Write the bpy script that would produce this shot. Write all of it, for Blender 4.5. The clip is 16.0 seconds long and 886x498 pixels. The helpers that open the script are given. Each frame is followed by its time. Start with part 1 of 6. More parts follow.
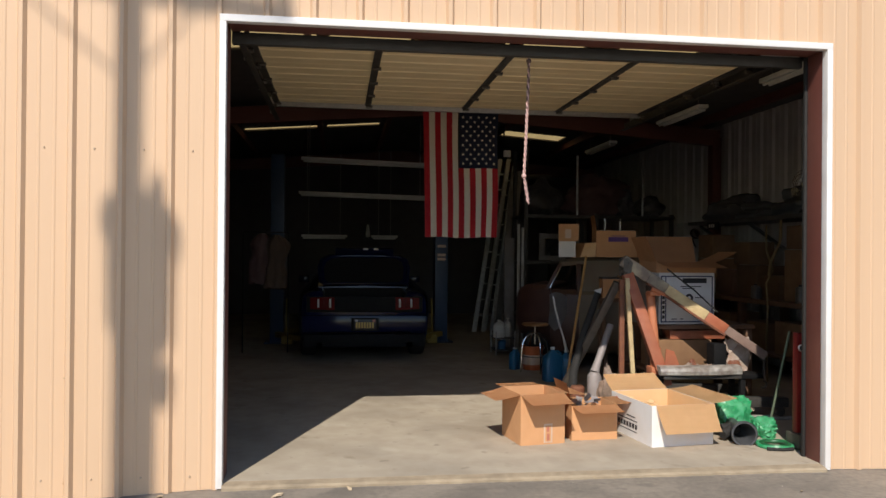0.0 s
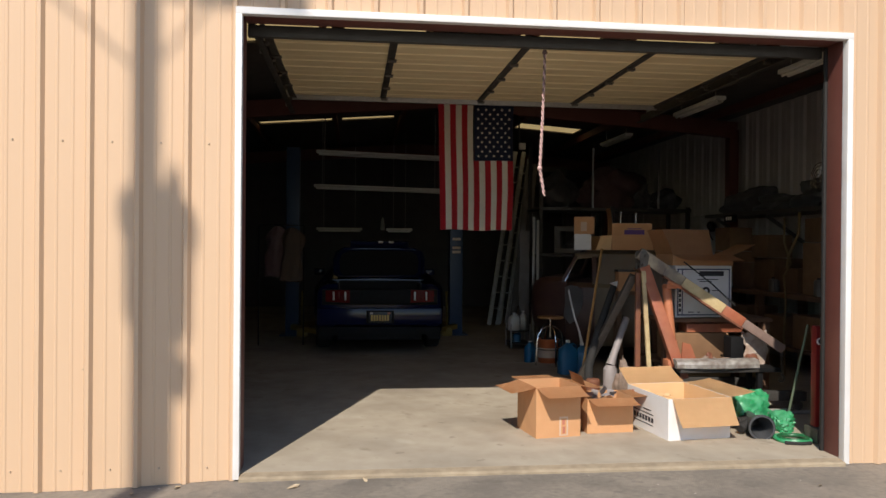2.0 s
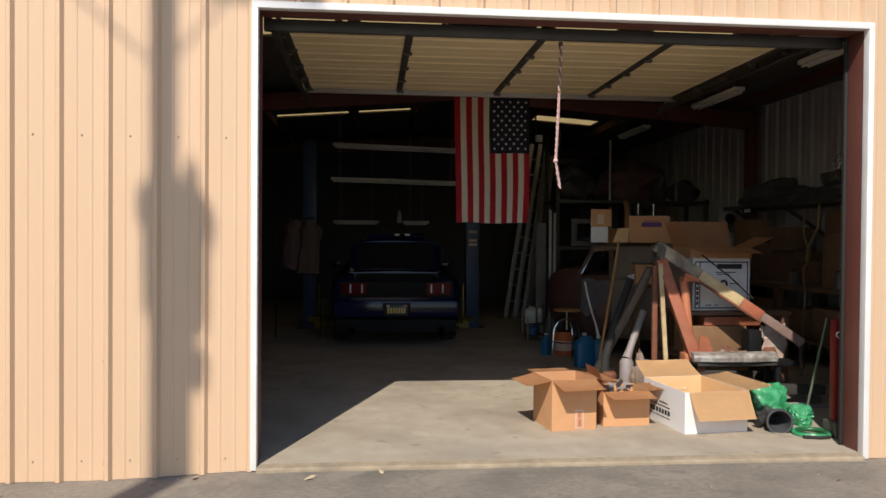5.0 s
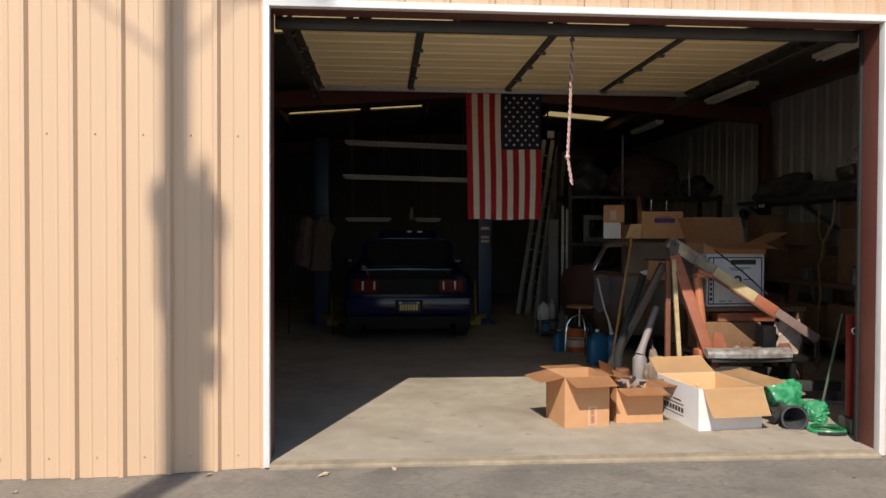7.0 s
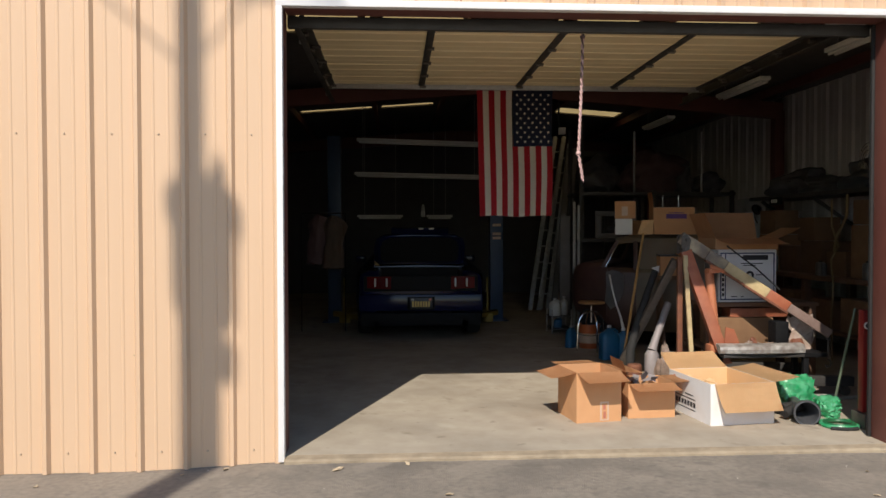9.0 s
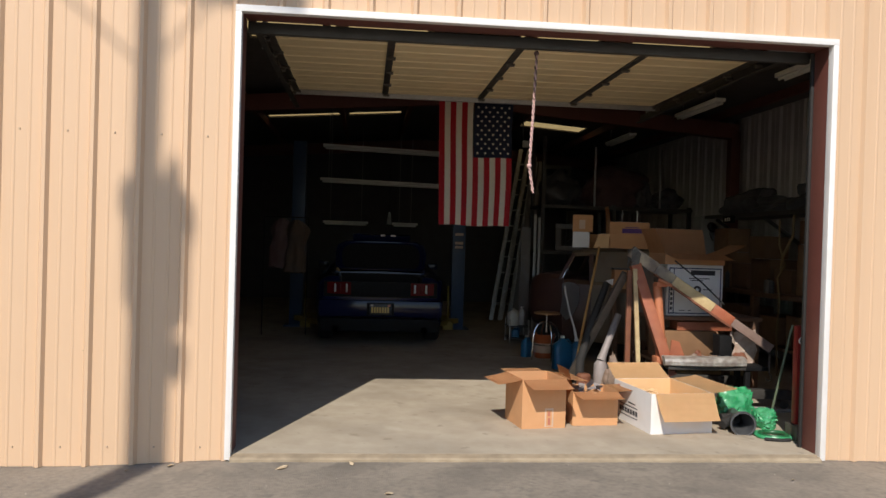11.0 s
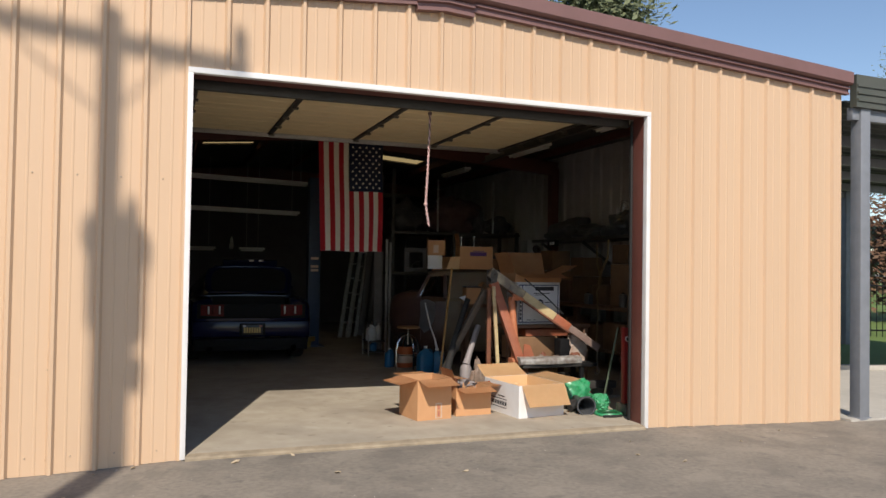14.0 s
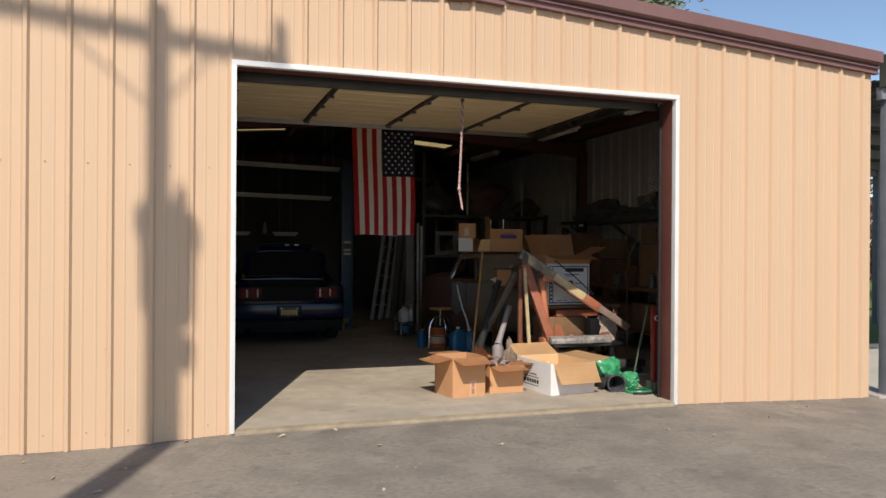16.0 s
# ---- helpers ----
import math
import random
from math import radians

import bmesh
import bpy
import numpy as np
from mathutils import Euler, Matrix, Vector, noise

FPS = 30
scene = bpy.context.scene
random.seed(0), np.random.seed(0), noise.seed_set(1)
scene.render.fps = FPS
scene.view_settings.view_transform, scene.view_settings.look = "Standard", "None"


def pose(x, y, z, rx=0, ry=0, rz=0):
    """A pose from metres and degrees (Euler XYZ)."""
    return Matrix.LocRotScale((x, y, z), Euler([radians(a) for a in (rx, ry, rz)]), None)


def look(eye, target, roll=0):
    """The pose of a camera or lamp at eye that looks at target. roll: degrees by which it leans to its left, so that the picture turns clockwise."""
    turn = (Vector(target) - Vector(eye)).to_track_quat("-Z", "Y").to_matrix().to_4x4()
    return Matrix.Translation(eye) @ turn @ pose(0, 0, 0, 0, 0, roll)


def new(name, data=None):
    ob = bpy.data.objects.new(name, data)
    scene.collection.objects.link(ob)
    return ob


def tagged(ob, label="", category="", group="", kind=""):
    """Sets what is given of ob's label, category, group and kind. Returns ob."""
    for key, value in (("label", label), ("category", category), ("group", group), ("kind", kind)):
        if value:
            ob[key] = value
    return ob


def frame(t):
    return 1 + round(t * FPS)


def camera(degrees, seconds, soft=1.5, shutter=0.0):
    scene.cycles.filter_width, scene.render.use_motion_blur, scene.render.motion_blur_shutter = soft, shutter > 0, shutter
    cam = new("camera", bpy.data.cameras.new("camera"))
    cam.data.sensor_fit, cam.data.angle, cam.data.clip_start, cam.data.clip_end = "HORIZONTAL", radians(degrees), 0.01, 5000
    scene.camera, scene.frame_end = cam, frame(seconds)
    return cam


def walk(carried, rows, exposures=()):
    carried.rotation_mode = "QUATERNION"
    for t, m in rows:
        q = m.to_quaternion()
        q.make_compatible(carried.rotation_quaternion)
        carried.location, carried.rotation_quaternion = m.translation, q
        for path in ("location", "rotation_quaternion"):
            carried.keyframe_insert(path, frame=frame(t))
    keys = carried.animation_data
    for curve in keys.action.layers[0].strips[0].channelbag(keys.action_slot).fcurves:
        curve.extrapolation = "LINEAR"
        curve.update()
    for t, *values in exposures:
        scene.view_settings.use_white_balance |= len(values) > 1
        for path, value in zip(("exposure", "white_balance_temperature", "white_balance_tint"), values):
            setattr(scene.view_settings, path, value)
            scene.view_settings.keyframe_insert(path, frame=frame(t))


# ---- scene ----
cam = camera(59.8, 16.0)
PATH = [
    (0, (0.777, -5.246, 1.536), (1.045, -3.264, 1.545), 0.5),
    (0.5, (0.777, -5.243, 1.537), (1.031, -3.259, 1.544), 0.5),
    (1, (0.773, -5.238, 1.532), (1.02, -3.253, 1.534), 0.6),
    (1.5, (0.778, -5.239, 1.529), (1.014, -3.253, 1.525), 0.5),
    (2, (0.77, -5.239, 1.531), (1.001, -3.252, 1.522), 0.5),
    (2.5, (0.774, -5.236, 1.53), (0.993, -3.248, 1.516), 0.4),
    (3, (0.778, -5.244, 1.531), (0.988, -3.255, 1.513), 0.4),
    (3.5, (0.784, -5.247, 1.531), (0.984, -3.257, 1.51), 0.5),
    (4, (0.783, -5.249, 1.536), (0.978, -3.259, 1.513), 0.5),
    (6.5, (0.78, -5.239, 1.533), (0.945, -3.246, 1.496), 0.3),
    (7, (0.785, -5.242, 1.537), (0.94, -3.249, 1.499), 0.2),
    (7.5, (0.777, -5.243, 1.54), (0.925, -3.249, 1.5), 0.1),
    (8, (0.781, -5.24, 1.534), (0.918, -3.245, 1.495), 0.0),
    (10.3, (0.78, -5.382, 1.536), (0.902, -3.386, 1.481), -0.1),
    (10.5, (0.833, -5.392, 1.523), (0.976, -3.398, 1.474), 0.1),
    (11, (0.918, -5.429, 1.517), (1.117, -3.439, 1.497), 1.7),
    (11.5, (0.821, -5.523, 1.514), (1.062, -3.538, 1.506), 2.6),
    (12, (0.601, -5.742, 1.502), (0.97, -3.777, 1.46), -0.2),
    (12.5, (0.4, -6.013, 1.481), (0.842, -4.063, 1.427), -0.1),
    (13, (0.174, -6.205, 1.499), (0.674, -4.27, 1.42), 0.3),
    (13.5, (-0.087, -6.312, 1.503), (0.557, -4.419, 1.448), 1.0),
    (14, (-0.195, -6.48, 1.531), (0.495, -4.604, 1.576), 0.9),
    (14.5, (-0.255, -6.664, 1.53), (0.397, -4.774, 1.57), -0.1),
    (15, (-0.302, -6.681, 1.534), (0.327, -4.783, 1.554), -0.5),
    (15.5, (-0.329, -6.685, 1.533), (0.298, -4.786, 1.552), -0.4),
    (16, (-0.34, -6.68, 1.526), (0.286, -4.781, 1.526), 0.4),
]
walk(cam, [(t, look(eye, target, roll)) for t, eye, target, roll in PATH], [(0, 0.07), (10.3, 0.04), (12.5, -0.03), (16, -0.03)])

# ---- light ----
SUN_WAY = Vector((1.02, 2.98, -3.02)).normalized()
world = bpy.data.worlds.new("sky")
scene.world = world
world.use_nodes = True
wn = world.node_tree.nodes
sky = wn.new("ShaderNodeTexSky")
sky.sky_type = "NISHITA"
sky.sun_disc = False
sky.sun_elevation = math.asin(-SUN_WAY.z)
sky.sun_rotation = math.atan2(-SUN_WAY.x, -SUN_WAY.y)
sky.altitude = 1000
sky.air_density, sky.dust_density, sky.ozone_density = 1.0, 0.8, 1.2
wn["Background"].inputs["Strength"].default_value = 0.145
world.node_tree.links.new(sky.outputs[0], wn["Background"].inputs["Color"])
sun_data = bpy.data.lights.new("sun", "SUN")
sun_data.energy, sun_data.angle, sun_data.color = 4.75, radians(0.55), (1.0, 0.915, 0.81)
sun = new("sun", sun_data)
sun.matrix_world = look((-10, -30, 30), Vector((-10, -30, 30)) + SUN_WAY)


# ---- materials ----
def material(name, colour, rough=0.6, metal=0.0, second=None, scale=6.0, amount=0.5, third=None, coarse=0.8, coarse_amount=0.35,
             bump=0.15, bump_scale=60.0, stretch=(1, 1, 1), vary=0.0, spec=0.5, blots=()):
    """A surface with grain and stains at two scales; vary: how far each object's brightness strays."""
    m = bpy.data.materials.new(name)
    m.use_nodes = True
    n, l = m.node_tree.nodes, m.node_tree.links
    bsdf = n["Principled BSDF"]
    where = n.new("ShaderNodeTexCoord")
    mapping = n.new("ShaderNodeMapping")
    mapping.inputs["Scale"].default_value = stretch
    l.new(where.outputs["Object"], mapping.inputs["Vector"])

    def grain(size, detail=4.0):
        t = n.new("ShaderNodeTexNoise")
        t.inputs["Scale"].default_value, t.inputs["Detail"].default_value = size, detail
        l.new(mapping.outputs[0], t.inputs["Vector"])
        return t.outputs["Fac"]

    def spread(fac, lo, hi, top):
        r = n.new("ShaderNodeMapRange")
        r.inputs["From Min"].default_value, r.inputs["From Max"].default_value, r.inputs["To Max"].default_value = lo, hi, top
        l.new(fac, r.inputs["Value"])
        return r.outputs[0]

    def mixed(fac, a, b):
        x = n.new("ShaderNodeMix")
        x.data_type = "RGBA"
        l.new(fac, x.inputs["Factor"])
        l.new(a, x.inputs["A"])
        if isinstance(b, tuple):
            x.inputs["B"].default_value = (*b, 1)
        else:
            l.new(b, x.inputs["B"])
        return x.outputs["Result"]

    rgb = n.new("ShaderNodeRGB")
    rgb.outputs[0].default_value = (*colour, 1)
    second = second or tuple(c * 0.72 for c in colour)
    third = third or tuple(c * 0.6 for c in colour)
    fine = grain(scale)
    c = mixed(spread(fine, 0.35, 0.7, amount), rgb.outputs[0], second)
    c = mixed(spread(grain(coarse, 6.0), 0.45, 0.75, coarse_amount), c, third)
    for size, edge, top, tint in blots:
        c = mixed(spread(grain(size, 3.0), edge, edge + 0.07, top), c, tint)
    if vary:
        info = n.new("ShaderNodeObjectInfo")
        hsv = n.new("ShaderNodeHueSaturation")
        l.new(c, hsv.inputs["Color"])
        r = n.new("ShaderNodeMapRange")
        r.inputs["To Min"].default_value, r.inputs["To Max"].default_value = 1 - vary, 1 + vary
        l.new(info.outputs["Random"], r.inputs["Value"])
        l.new(r.outputs[0], hsv.inputs["Value"])
        c = hsv.outputs[0]
    l.new(c, bsdf.inputs["Base Color"])
    r = n.new("ShaderNodeMapRange")
    r.inputs["To Min"].default_value, r.inputs["To Max"].default_value = max(0.03, rough - 0.12), min(1, rough + 0.12)
    l.new(fine, r.inputs["Value"])
    l.new(r.outputs[0], bsdf.inputs["Roughness"])
    bsdf.inputs["Metallic"].default_value = metal
    bsdf.inputs["Specular IOR Level"].default_value = spec
    if bump:
        b = n.new("ShaderNodeBump")
        b.inputs["Strength"].default_value, b.inputs["Distance"].default_value = bump, 0.01
        l.new(grain(bump_scale, 3.0), b.inputs["Height"])
        l.new(b.outputs[0], bsdf.inputs["Normal"])
    return m


M = {}
M["siding"] = material("tan_painted_steel", (0.62, 0.428, 0.277), 0.5, second=(0.585, 0.40, 0.253), third=(0.52, 0.36, 0.23), scale=3.0, amount=0.5, coarse=0.7,
                       coarse_amount=0.3, bump=0.04, bump_scale=9, stretch=(1, 1, 0.25), vary=0.015)
M["trim_brown"] = material("mauve_brown_painted_steel", (0.20, 0.105, 0.095), 0.5, scale=5, amount=0.3, bump=0.05, bump_scale=20)
M["white_trim"] = material("white_painted_steel", (0.76, 0.74, 0.72), 0.5, second=(0.66, 0.64, 0.61), scale=9, amount=0.35, coarse=2, third=(0.5, 0.46, 0.4), coarse_amount=0.3, bump=0.06)
M["red_steel"] = material("red_oxide_primed_steel", (0.135, 0.043, 0.032), 0.6, second=(0.10, 0.032, 0.024), third=(0.18, 0.08, 0.06), scale=5, amount=0.5, coarse=1.5, bump=0.08)
M["asphalt"] = material("weathered_asphalt", (0.262, 0.226, 0.182), 0.95, second=(0.196, 0.169, 0.137), third=(0.148, 0.129, 0.108), scale=24, amount=0.85, coarse=1.7, coarse_amount=0.85, bump=0.5, bump_scale=110, blots=((2.3, 0.58, 0.4, (0.31, 0.265, 0.212)), (3.7, 0.62, 0.3, (0.10, 0.088, 0.075)), (11, 0.63, 0.35, (0.10, 0.09, 0.078))))
M["sill_concrete"] = material("dirty_concrete_edge", (0.37, 0.30, 0.21), 0.95, second=(0.28, 0.22, 0.15), third=(0.18, 0.15, 0.11), scale=12, amount=0.7, coarse=3, coarse_amount=0.6, bump=0.4, bump_scale=60, spec=0.1)
M["concrete"] = material("stained_concrete", (0.43, 0.375, 0.295), 0.9, second=(0.34, 0.285, 0.215), third=(0.15, 0.125, 0.10), scale=5, amount=0.6, coarse=1.1, coarse_amount=0.5, bump=0.12, bump_scale=90, spec=0.15, blots=((2.6, 0.64, 0.5, (0.2, 0.165, 0.12)), (7.5, 0.66, 0.4, (0.16, 0.135, 0.105)), (1.9, 0.62, 0.35, (0.5, 0.45, 0.37))))
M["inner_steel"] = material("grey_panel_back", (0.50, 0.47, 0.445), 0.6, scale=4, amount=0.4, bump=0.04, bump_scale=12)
# interior shade is put into this colour: west wall, back wall, roof
M["shaded_panel"] = material("shade_toned_panel", (0.12, 0.112, 0.11), 0.7, scale=4, amount=0.5, bump=0.06)
M["dark_steel"] = material("dark_grey_steel", (0.07, 0.065, 0.06), 0.55, metal=0.3, scale=12, bump=0.1)
M["galvanised"] = material("galvanised_steel", (0.46, 0.45, 0.43), 0.42, metal=0.45, second=(0.3, 0.29, 0.28), scale=30, bump=0.05)
M["door_cream"] = material("cream_door_panel", (0.86, 0.72, 0.45), 0.55, second=(0.79, 0.65, 0.39), third=(0.68, 0.55, 0.33), scale=4, amount=0.5, coarse=1.2, coarse_amount=0.4, bump=0.05, bump_scale=15)
M["rubber"] = material("black_rubber", (0.02, 0.019, 0.018), 0.8, scale=20, bump=0.15)
M["grass"] = material("lawn", (0.14, 0.20, 0.045), 0.9, second=(0.09, 0.15, 0.03), scale=20, bump=0.6, bump_scale=90)
M["pole_wood"] = material("creosoted_pole_wood", (0.13, 0.085, 0.055), 0.9, second=(0.09, 0.06, 0.04), scale=14, stretch=(1, 1, 0.08), bump=0.3)


# ---- building helpers ----
def box(bm, x0, x1, y0, y1, z0, z1, bevel=0.0, m=None):
    """A block between the given planes, its edges rounded by bevel."""
    made = bmesh.ops.create_cube(bm, size=1.0, matrix=Matrix.LocRotScale(((x0 + x1) / 2, (y0 + y1) / 2, (z0 + z1) / 2), None, (abs(x1 - x0), abs(y1 - y0), abs(z1 - z0))))
    vs = made["verts"]
    if bevel:
        es = list({e for v in vs for e in v.link_edges})
        out = bmesh.ops.bevel(bm, geom=es, offset=bevel, segments=2, affect="EDGES", profile=0.6)
        vs = list({v for f in out["faces"] for v in f.verts} | {v for v in vs if v.is_valid})
    if m is not None:
        bmesh.ops.transform(bm, matrix=m, verts=vs)
    return bm


def rod(bm, a, b, r, r2=None, seg=12):
    """A round bar from a to b."""
    a, b = Vector(a), Vector(b)
    d = b - a
    m = Matrix.Translation((a + b) / 2) @ d.to_track_quat("Z", "Y").to_matrix().to_4x4()
    bmesh.ops.create_cone(bm, cap_ends=True, segments=seg, radius1=r, radius2=r if r2 is None else r2, depth=d.length, matrix=m)
    return bm


def beam(bm, a, b, w, h, bevel=0.004, up=(0, 0, 1)):
    """A square bar from a to b, w wide and h high."""
    a, b = Vector(a), Vector(b)
    d = (b - a)
    side = d.cross(Vector(up)).normalized()
    top = side.cross(d).normalized()
    rot = Matrix((side, d.normalized(), top)).transposed().to_4x4()
    return box(bm, -w / 2, w / 2, -d.length / 2, d.length / 2, -h / 2, h / 2, bevel, Matrix.Translation((a + b) / 2) @ rot)


def pipe(bm, points, r, seg=8, close=False):
    """A round tube along points; r may be one radius or one a point."""
    pts = [Vector(p) for p in points]
    n = len(pts)
    rings, last = [], None
    for i, p in enumerate(pts):
        a = pts[(i - 1) % n] if close or i > 0 else p
        b = pts[(i + 1) % n] if close or i < n - 1 else p
        d = (b - a).normalized()
        if last is None:
            side = d.orthogonal().normalized()
        else:
            side = (last - d * last.dot(d)).normalized()
        last = side
        other = d.cross(side)
        rad = r[i] if isinstance(r, (list, tuple)) else r
        rings.append([bm.verts.new(p + rad * (math.cos(k * math.tau / seg) * side + math.sin(k * math.tau / seg) * other)) for k in range(seg)])
    for i in range(n if close else n - 1):
        p, q = rings[i], rings[(i + 1) % n]
        for k in range(seg):
            bm.faces.new((p[k], p[(k + 1) % seg], q[(k + 1) % seg], q[k]))
    if not close:
        bm.faces.new(rings[0][::-1])
        bm.faces.new(rings[-1])
    return bm


def lathe(bm, outline, seg=24, m=None, cap=True):
    """A turned body from (radius, height) pairs."""
    vs = []
    rings = []
    for r, z in outline:
        rings.append([bm.verts.new((r * math.cos(k * math.tau / seg), r * math.sin(k * math.tau / seg), z)) for k in range(seg)])
        vs += rings[-1]
    for p, q in zip(rings, rings[1:]):
        for k in range(seg):
            bm.faces.new((p[k], p[(k + 1) % seg], q[(k + 1) % seg], q[k]))
    if cap and outline[0][0] > 1e-4:
        bm.faces.new(rings[0][::-1])
    if cap and outline[-1][0] > 1e-4:
        bm.faces.new(rings[-1])
    if m is not None:
        bmesh.ops.transform(bm, matrix=m, verts=vs)
    return bm


def plate(bm, corners, thick, way=None):
    """A flat piece with the given corners, thick metres along its normal (or along way)."""
    pts = [Vector(c) for c in corners]
    if way is None:
        way = (pts[1] - pts[0]).cross(pts[2] - pts[0]).normalized()
    way = Vector(way) * thick
    lo = [bm.verts.new(p) for p in pts]
    hi = [bm.verts.new(p + way) for p in pts]
    bm.faces.new(lo[::-1])
    bm.faces.new(hi)
    for i in range(len(pts)):
        j = (i + 1) % len(pts)
        bm.faces.new((lo[i], lo[j], hi[j], hi[i]))
    return bm


def mesh_of(name, bm, mat, smooth=False):
    bmesh.ops.recalc_face_normals(bm, faces=bm.faces)
    me = bpy.data.meshes.new(name)
    bm.to_mesh(me)
    bm.free()
    me.materials.append(M[mat] if isinstance(mat, str) else mat)
    if smooth:
        for p in me.polygons:
            p.use_smooth = True
        me.set_sharp_from_angle(angle=radians(35))
    return me


def part(name, bm, mat, parent, label="", smooth=True):
    ob = new(name, mesh_of(name, bm, mat, smooth))
    ob.parent = parent
    if label:
        ob["label"] = label
    return ob


def thing(name, label, category, group="", kind="", at=None):
    ob = new(name)
    ob.empty_display_size = 0.1
    if at is not None:
        ob.matrix_world = at
    return tagged(ob, label, category, group, kind)


def solo(name, bm, mat, label, category, group="", kind="", smooth=True):
    return tagged(new(name, mesh_of(name, bm, mat, smooth)), label, category, group, kind)


def BM():
    return bmesh.new()


# ---- setting ----
DOOR_W, DOOR_H = 4.345, 3.09          # outer edges of the white door trim
EAST, WEST, RIDGE, DEPTH = 6.88, -2.56, 2.16, 14.0
EAVE, SLOPE = 3.55, 0.075             # wall top at the corners, roof pitch
GROUND = -0.035


def roof_z(x):
    return EAVE + SLOPE * ((EAST - RIDGE) - abs(x - RIDGE))


def dip(x, y):
    """The yard's height: it falls a little away from the doorway to both sides."""
    t = min(1, max(0, (x - 4.0) / 3.0))
    w = min(1, max(0, (0.3 - x) / 1.5))
    return GROUND - 0.062 * t * t * (3 - 2 * t) - 0.052 * w * w * (3 - 2 * w)


# asphalt yard, one sheet out to the horizon
bm = BM()
xs = [-900, -300, -80, -30, -12, -6, -3, -2, -1.2, -0.9, -0.6, -0.3, 0, 0.3, 2, 4, 4.75, 5.5, 6.25, 7, 9, 14, 30, 80, 300, 900]
ys = [-900, -300, -80, -30, -14, -8, -5, -3, -1.5, 0.02, 6, 16, 30, 80, 300, 900]
grid = [[bm.verts.new((x, y, dip(x, y))) for y in ys] for x in xs]
for i in range(len(xs) - 1):
    for j in range(len(ys) - 1):
        bm.faces.new((grid[i][j], grid[i + 1][j], grid[i + 1][j + 1], grid[i][j + 1]))
solo("ground", bm, "asphalt", "weathered grey asphalt yard before the workshop", "asphalt", kind="structure", smooth=False)

# concrete slab
bm = BM()
box(bm, WEST + 0.02, EAST - 0.02, 0.03, DEPTH, -0.3, 0.0, 0.0)
solo("floor", bm, "concrete", "worn stained concrete workshop floor", "floor", kind="structure", smooth=False)
bm = BM()
plate(bm, [(0.03, 0.03, -0.0005), (0.03, -0.046, -0.008), (0.03, -0.062, -0.02), (0.03, -0.07, -0.3), (0.03, 0.03, -0.3)], DOOR_W - 0.06, (1, 0, 0))
bmesh.ops.subdivide_edges(bm, edges=[e for e in bm.edges if e.calc_length() > 2], cuts=90)
for v in bm.verts:
    if v.co.y < 0 and v.co.z > -0.1:
        v.co.y += 0.007 * noise.noise(Vector((v.co.x * 3, 0, 1))) + 0.006 * min(0.0, noise.noise(Vector((v.co.x * 14, 2, v.co.z)))) * -2
        v.co.z += 0.003 * noise.noise(Vector((v.co.x * 9, 5, 0))) - 0.001
solo("door_sill", bm, "sill_concrete", "chipped tan concrete edge along the doorway", "sill", kind="structure", smooth=False)

# ribbed steel siding: sheets of three ribs each
RIB, RIB0 = 0.3075, -0.015
front = thing("wall_front", "tan ribbed steel siding on the gable end wall", "wall", kind="structure")


def siding_sheet(x0, x1, low, high):
    """One ribbed sheet; low and high give its edges at x."""
    k0, k1 = math.floor((x0 - RIB0) / RIB) - 1, math.ceil((x1 - RIB0) / RIB) + 1
    prof = []
    for k in range(k0, k1 + 1):
        c = RIB0 + k * RIB
        prof += [(c - 0.030, 0), (c - 0.012, -0.031), (c + 0.012, -0.031), (c + 0.030, 0)]
        for q in (0.105, 0.2025):
            prof += [(c + q - 0.011, 0), (c + q - 0.005, -0.0035), (c + q + 0.005, -0.0035), (c + q + 0.011, 0)]
    pts = [(x, y) for x, y in prof if x0 < x < x1]
    bm = BM()
    pts = [(x0, 0)] + pts + [(x1, 0)]
    rows = [[bm.verts.new((x, y, low(x))), bm.verts.new((x, y, high(x)))] for x, y in pts]
    for a, b in zip(rows, rows[1:]):
        bm.faces.new((a[0], b[0], b[1], a[1]))
    return bm


def top(x):
    return roof_z(x) + 0.05


edge = WEST
n = 0
while edge < EAST - 0.01:
    nxt = min(EAST, RIB0 + 0.05 + RIB * 3 * (math.floor((edge - RIB0 - 0.05) / (RIB * 3) + 1e-4) + 1))
    spans = [(edge, nxt)]
    for cut in (0.0, DOOR_W):
        spans = [s for a, b in spans for s in (((a, cut), (cut, b)) if a + 0.01 < cut < b - 0.01 else ((a, b),))]
    for a, b in spans:
        over = -0.01 < (a + b) / 2 - 0 < DOOR_W
        part("panel", siding_sheet(a, b, (lambda x: DOOR_H - 0.005) if over else (lambda x: dip(x, 0) + 0.003), top), "siding", front, smooth=False)
    edge = nxt

# wall core behind the siding, steel frame round the opening
bm = BM()
for x0, x1, z0 in ((WEST, -0.042, -0.1), (DOOR_W + 0.042, EAST, -0.1), (-0.042, DOOR_W + 0.042, DOOR_H)):
    plate(bm, [(x0, 0.006, z0), (x1, 0.006, z0), (x1, 0.006, roof_z(x1) + 0.065), *([(RIDGE, 0.006, roof_z(RIDGE) + 0.065)] if x0 < RIDGE < x1 else []), (x0, 0.006, roof_z(x0) + 0.065)], 0.19, (0, 1, 0))
part("core", bm, "inner_steel", front, smooth=False)
bm = BM()
box(bm, -0.04, 0.027, 0.034, 0.215, 0.0, DOOR_H - 0.03, 0.004)
part("jamb", bm, "red_steel", front, "red-brown primed steel jamb")
bm = BM()
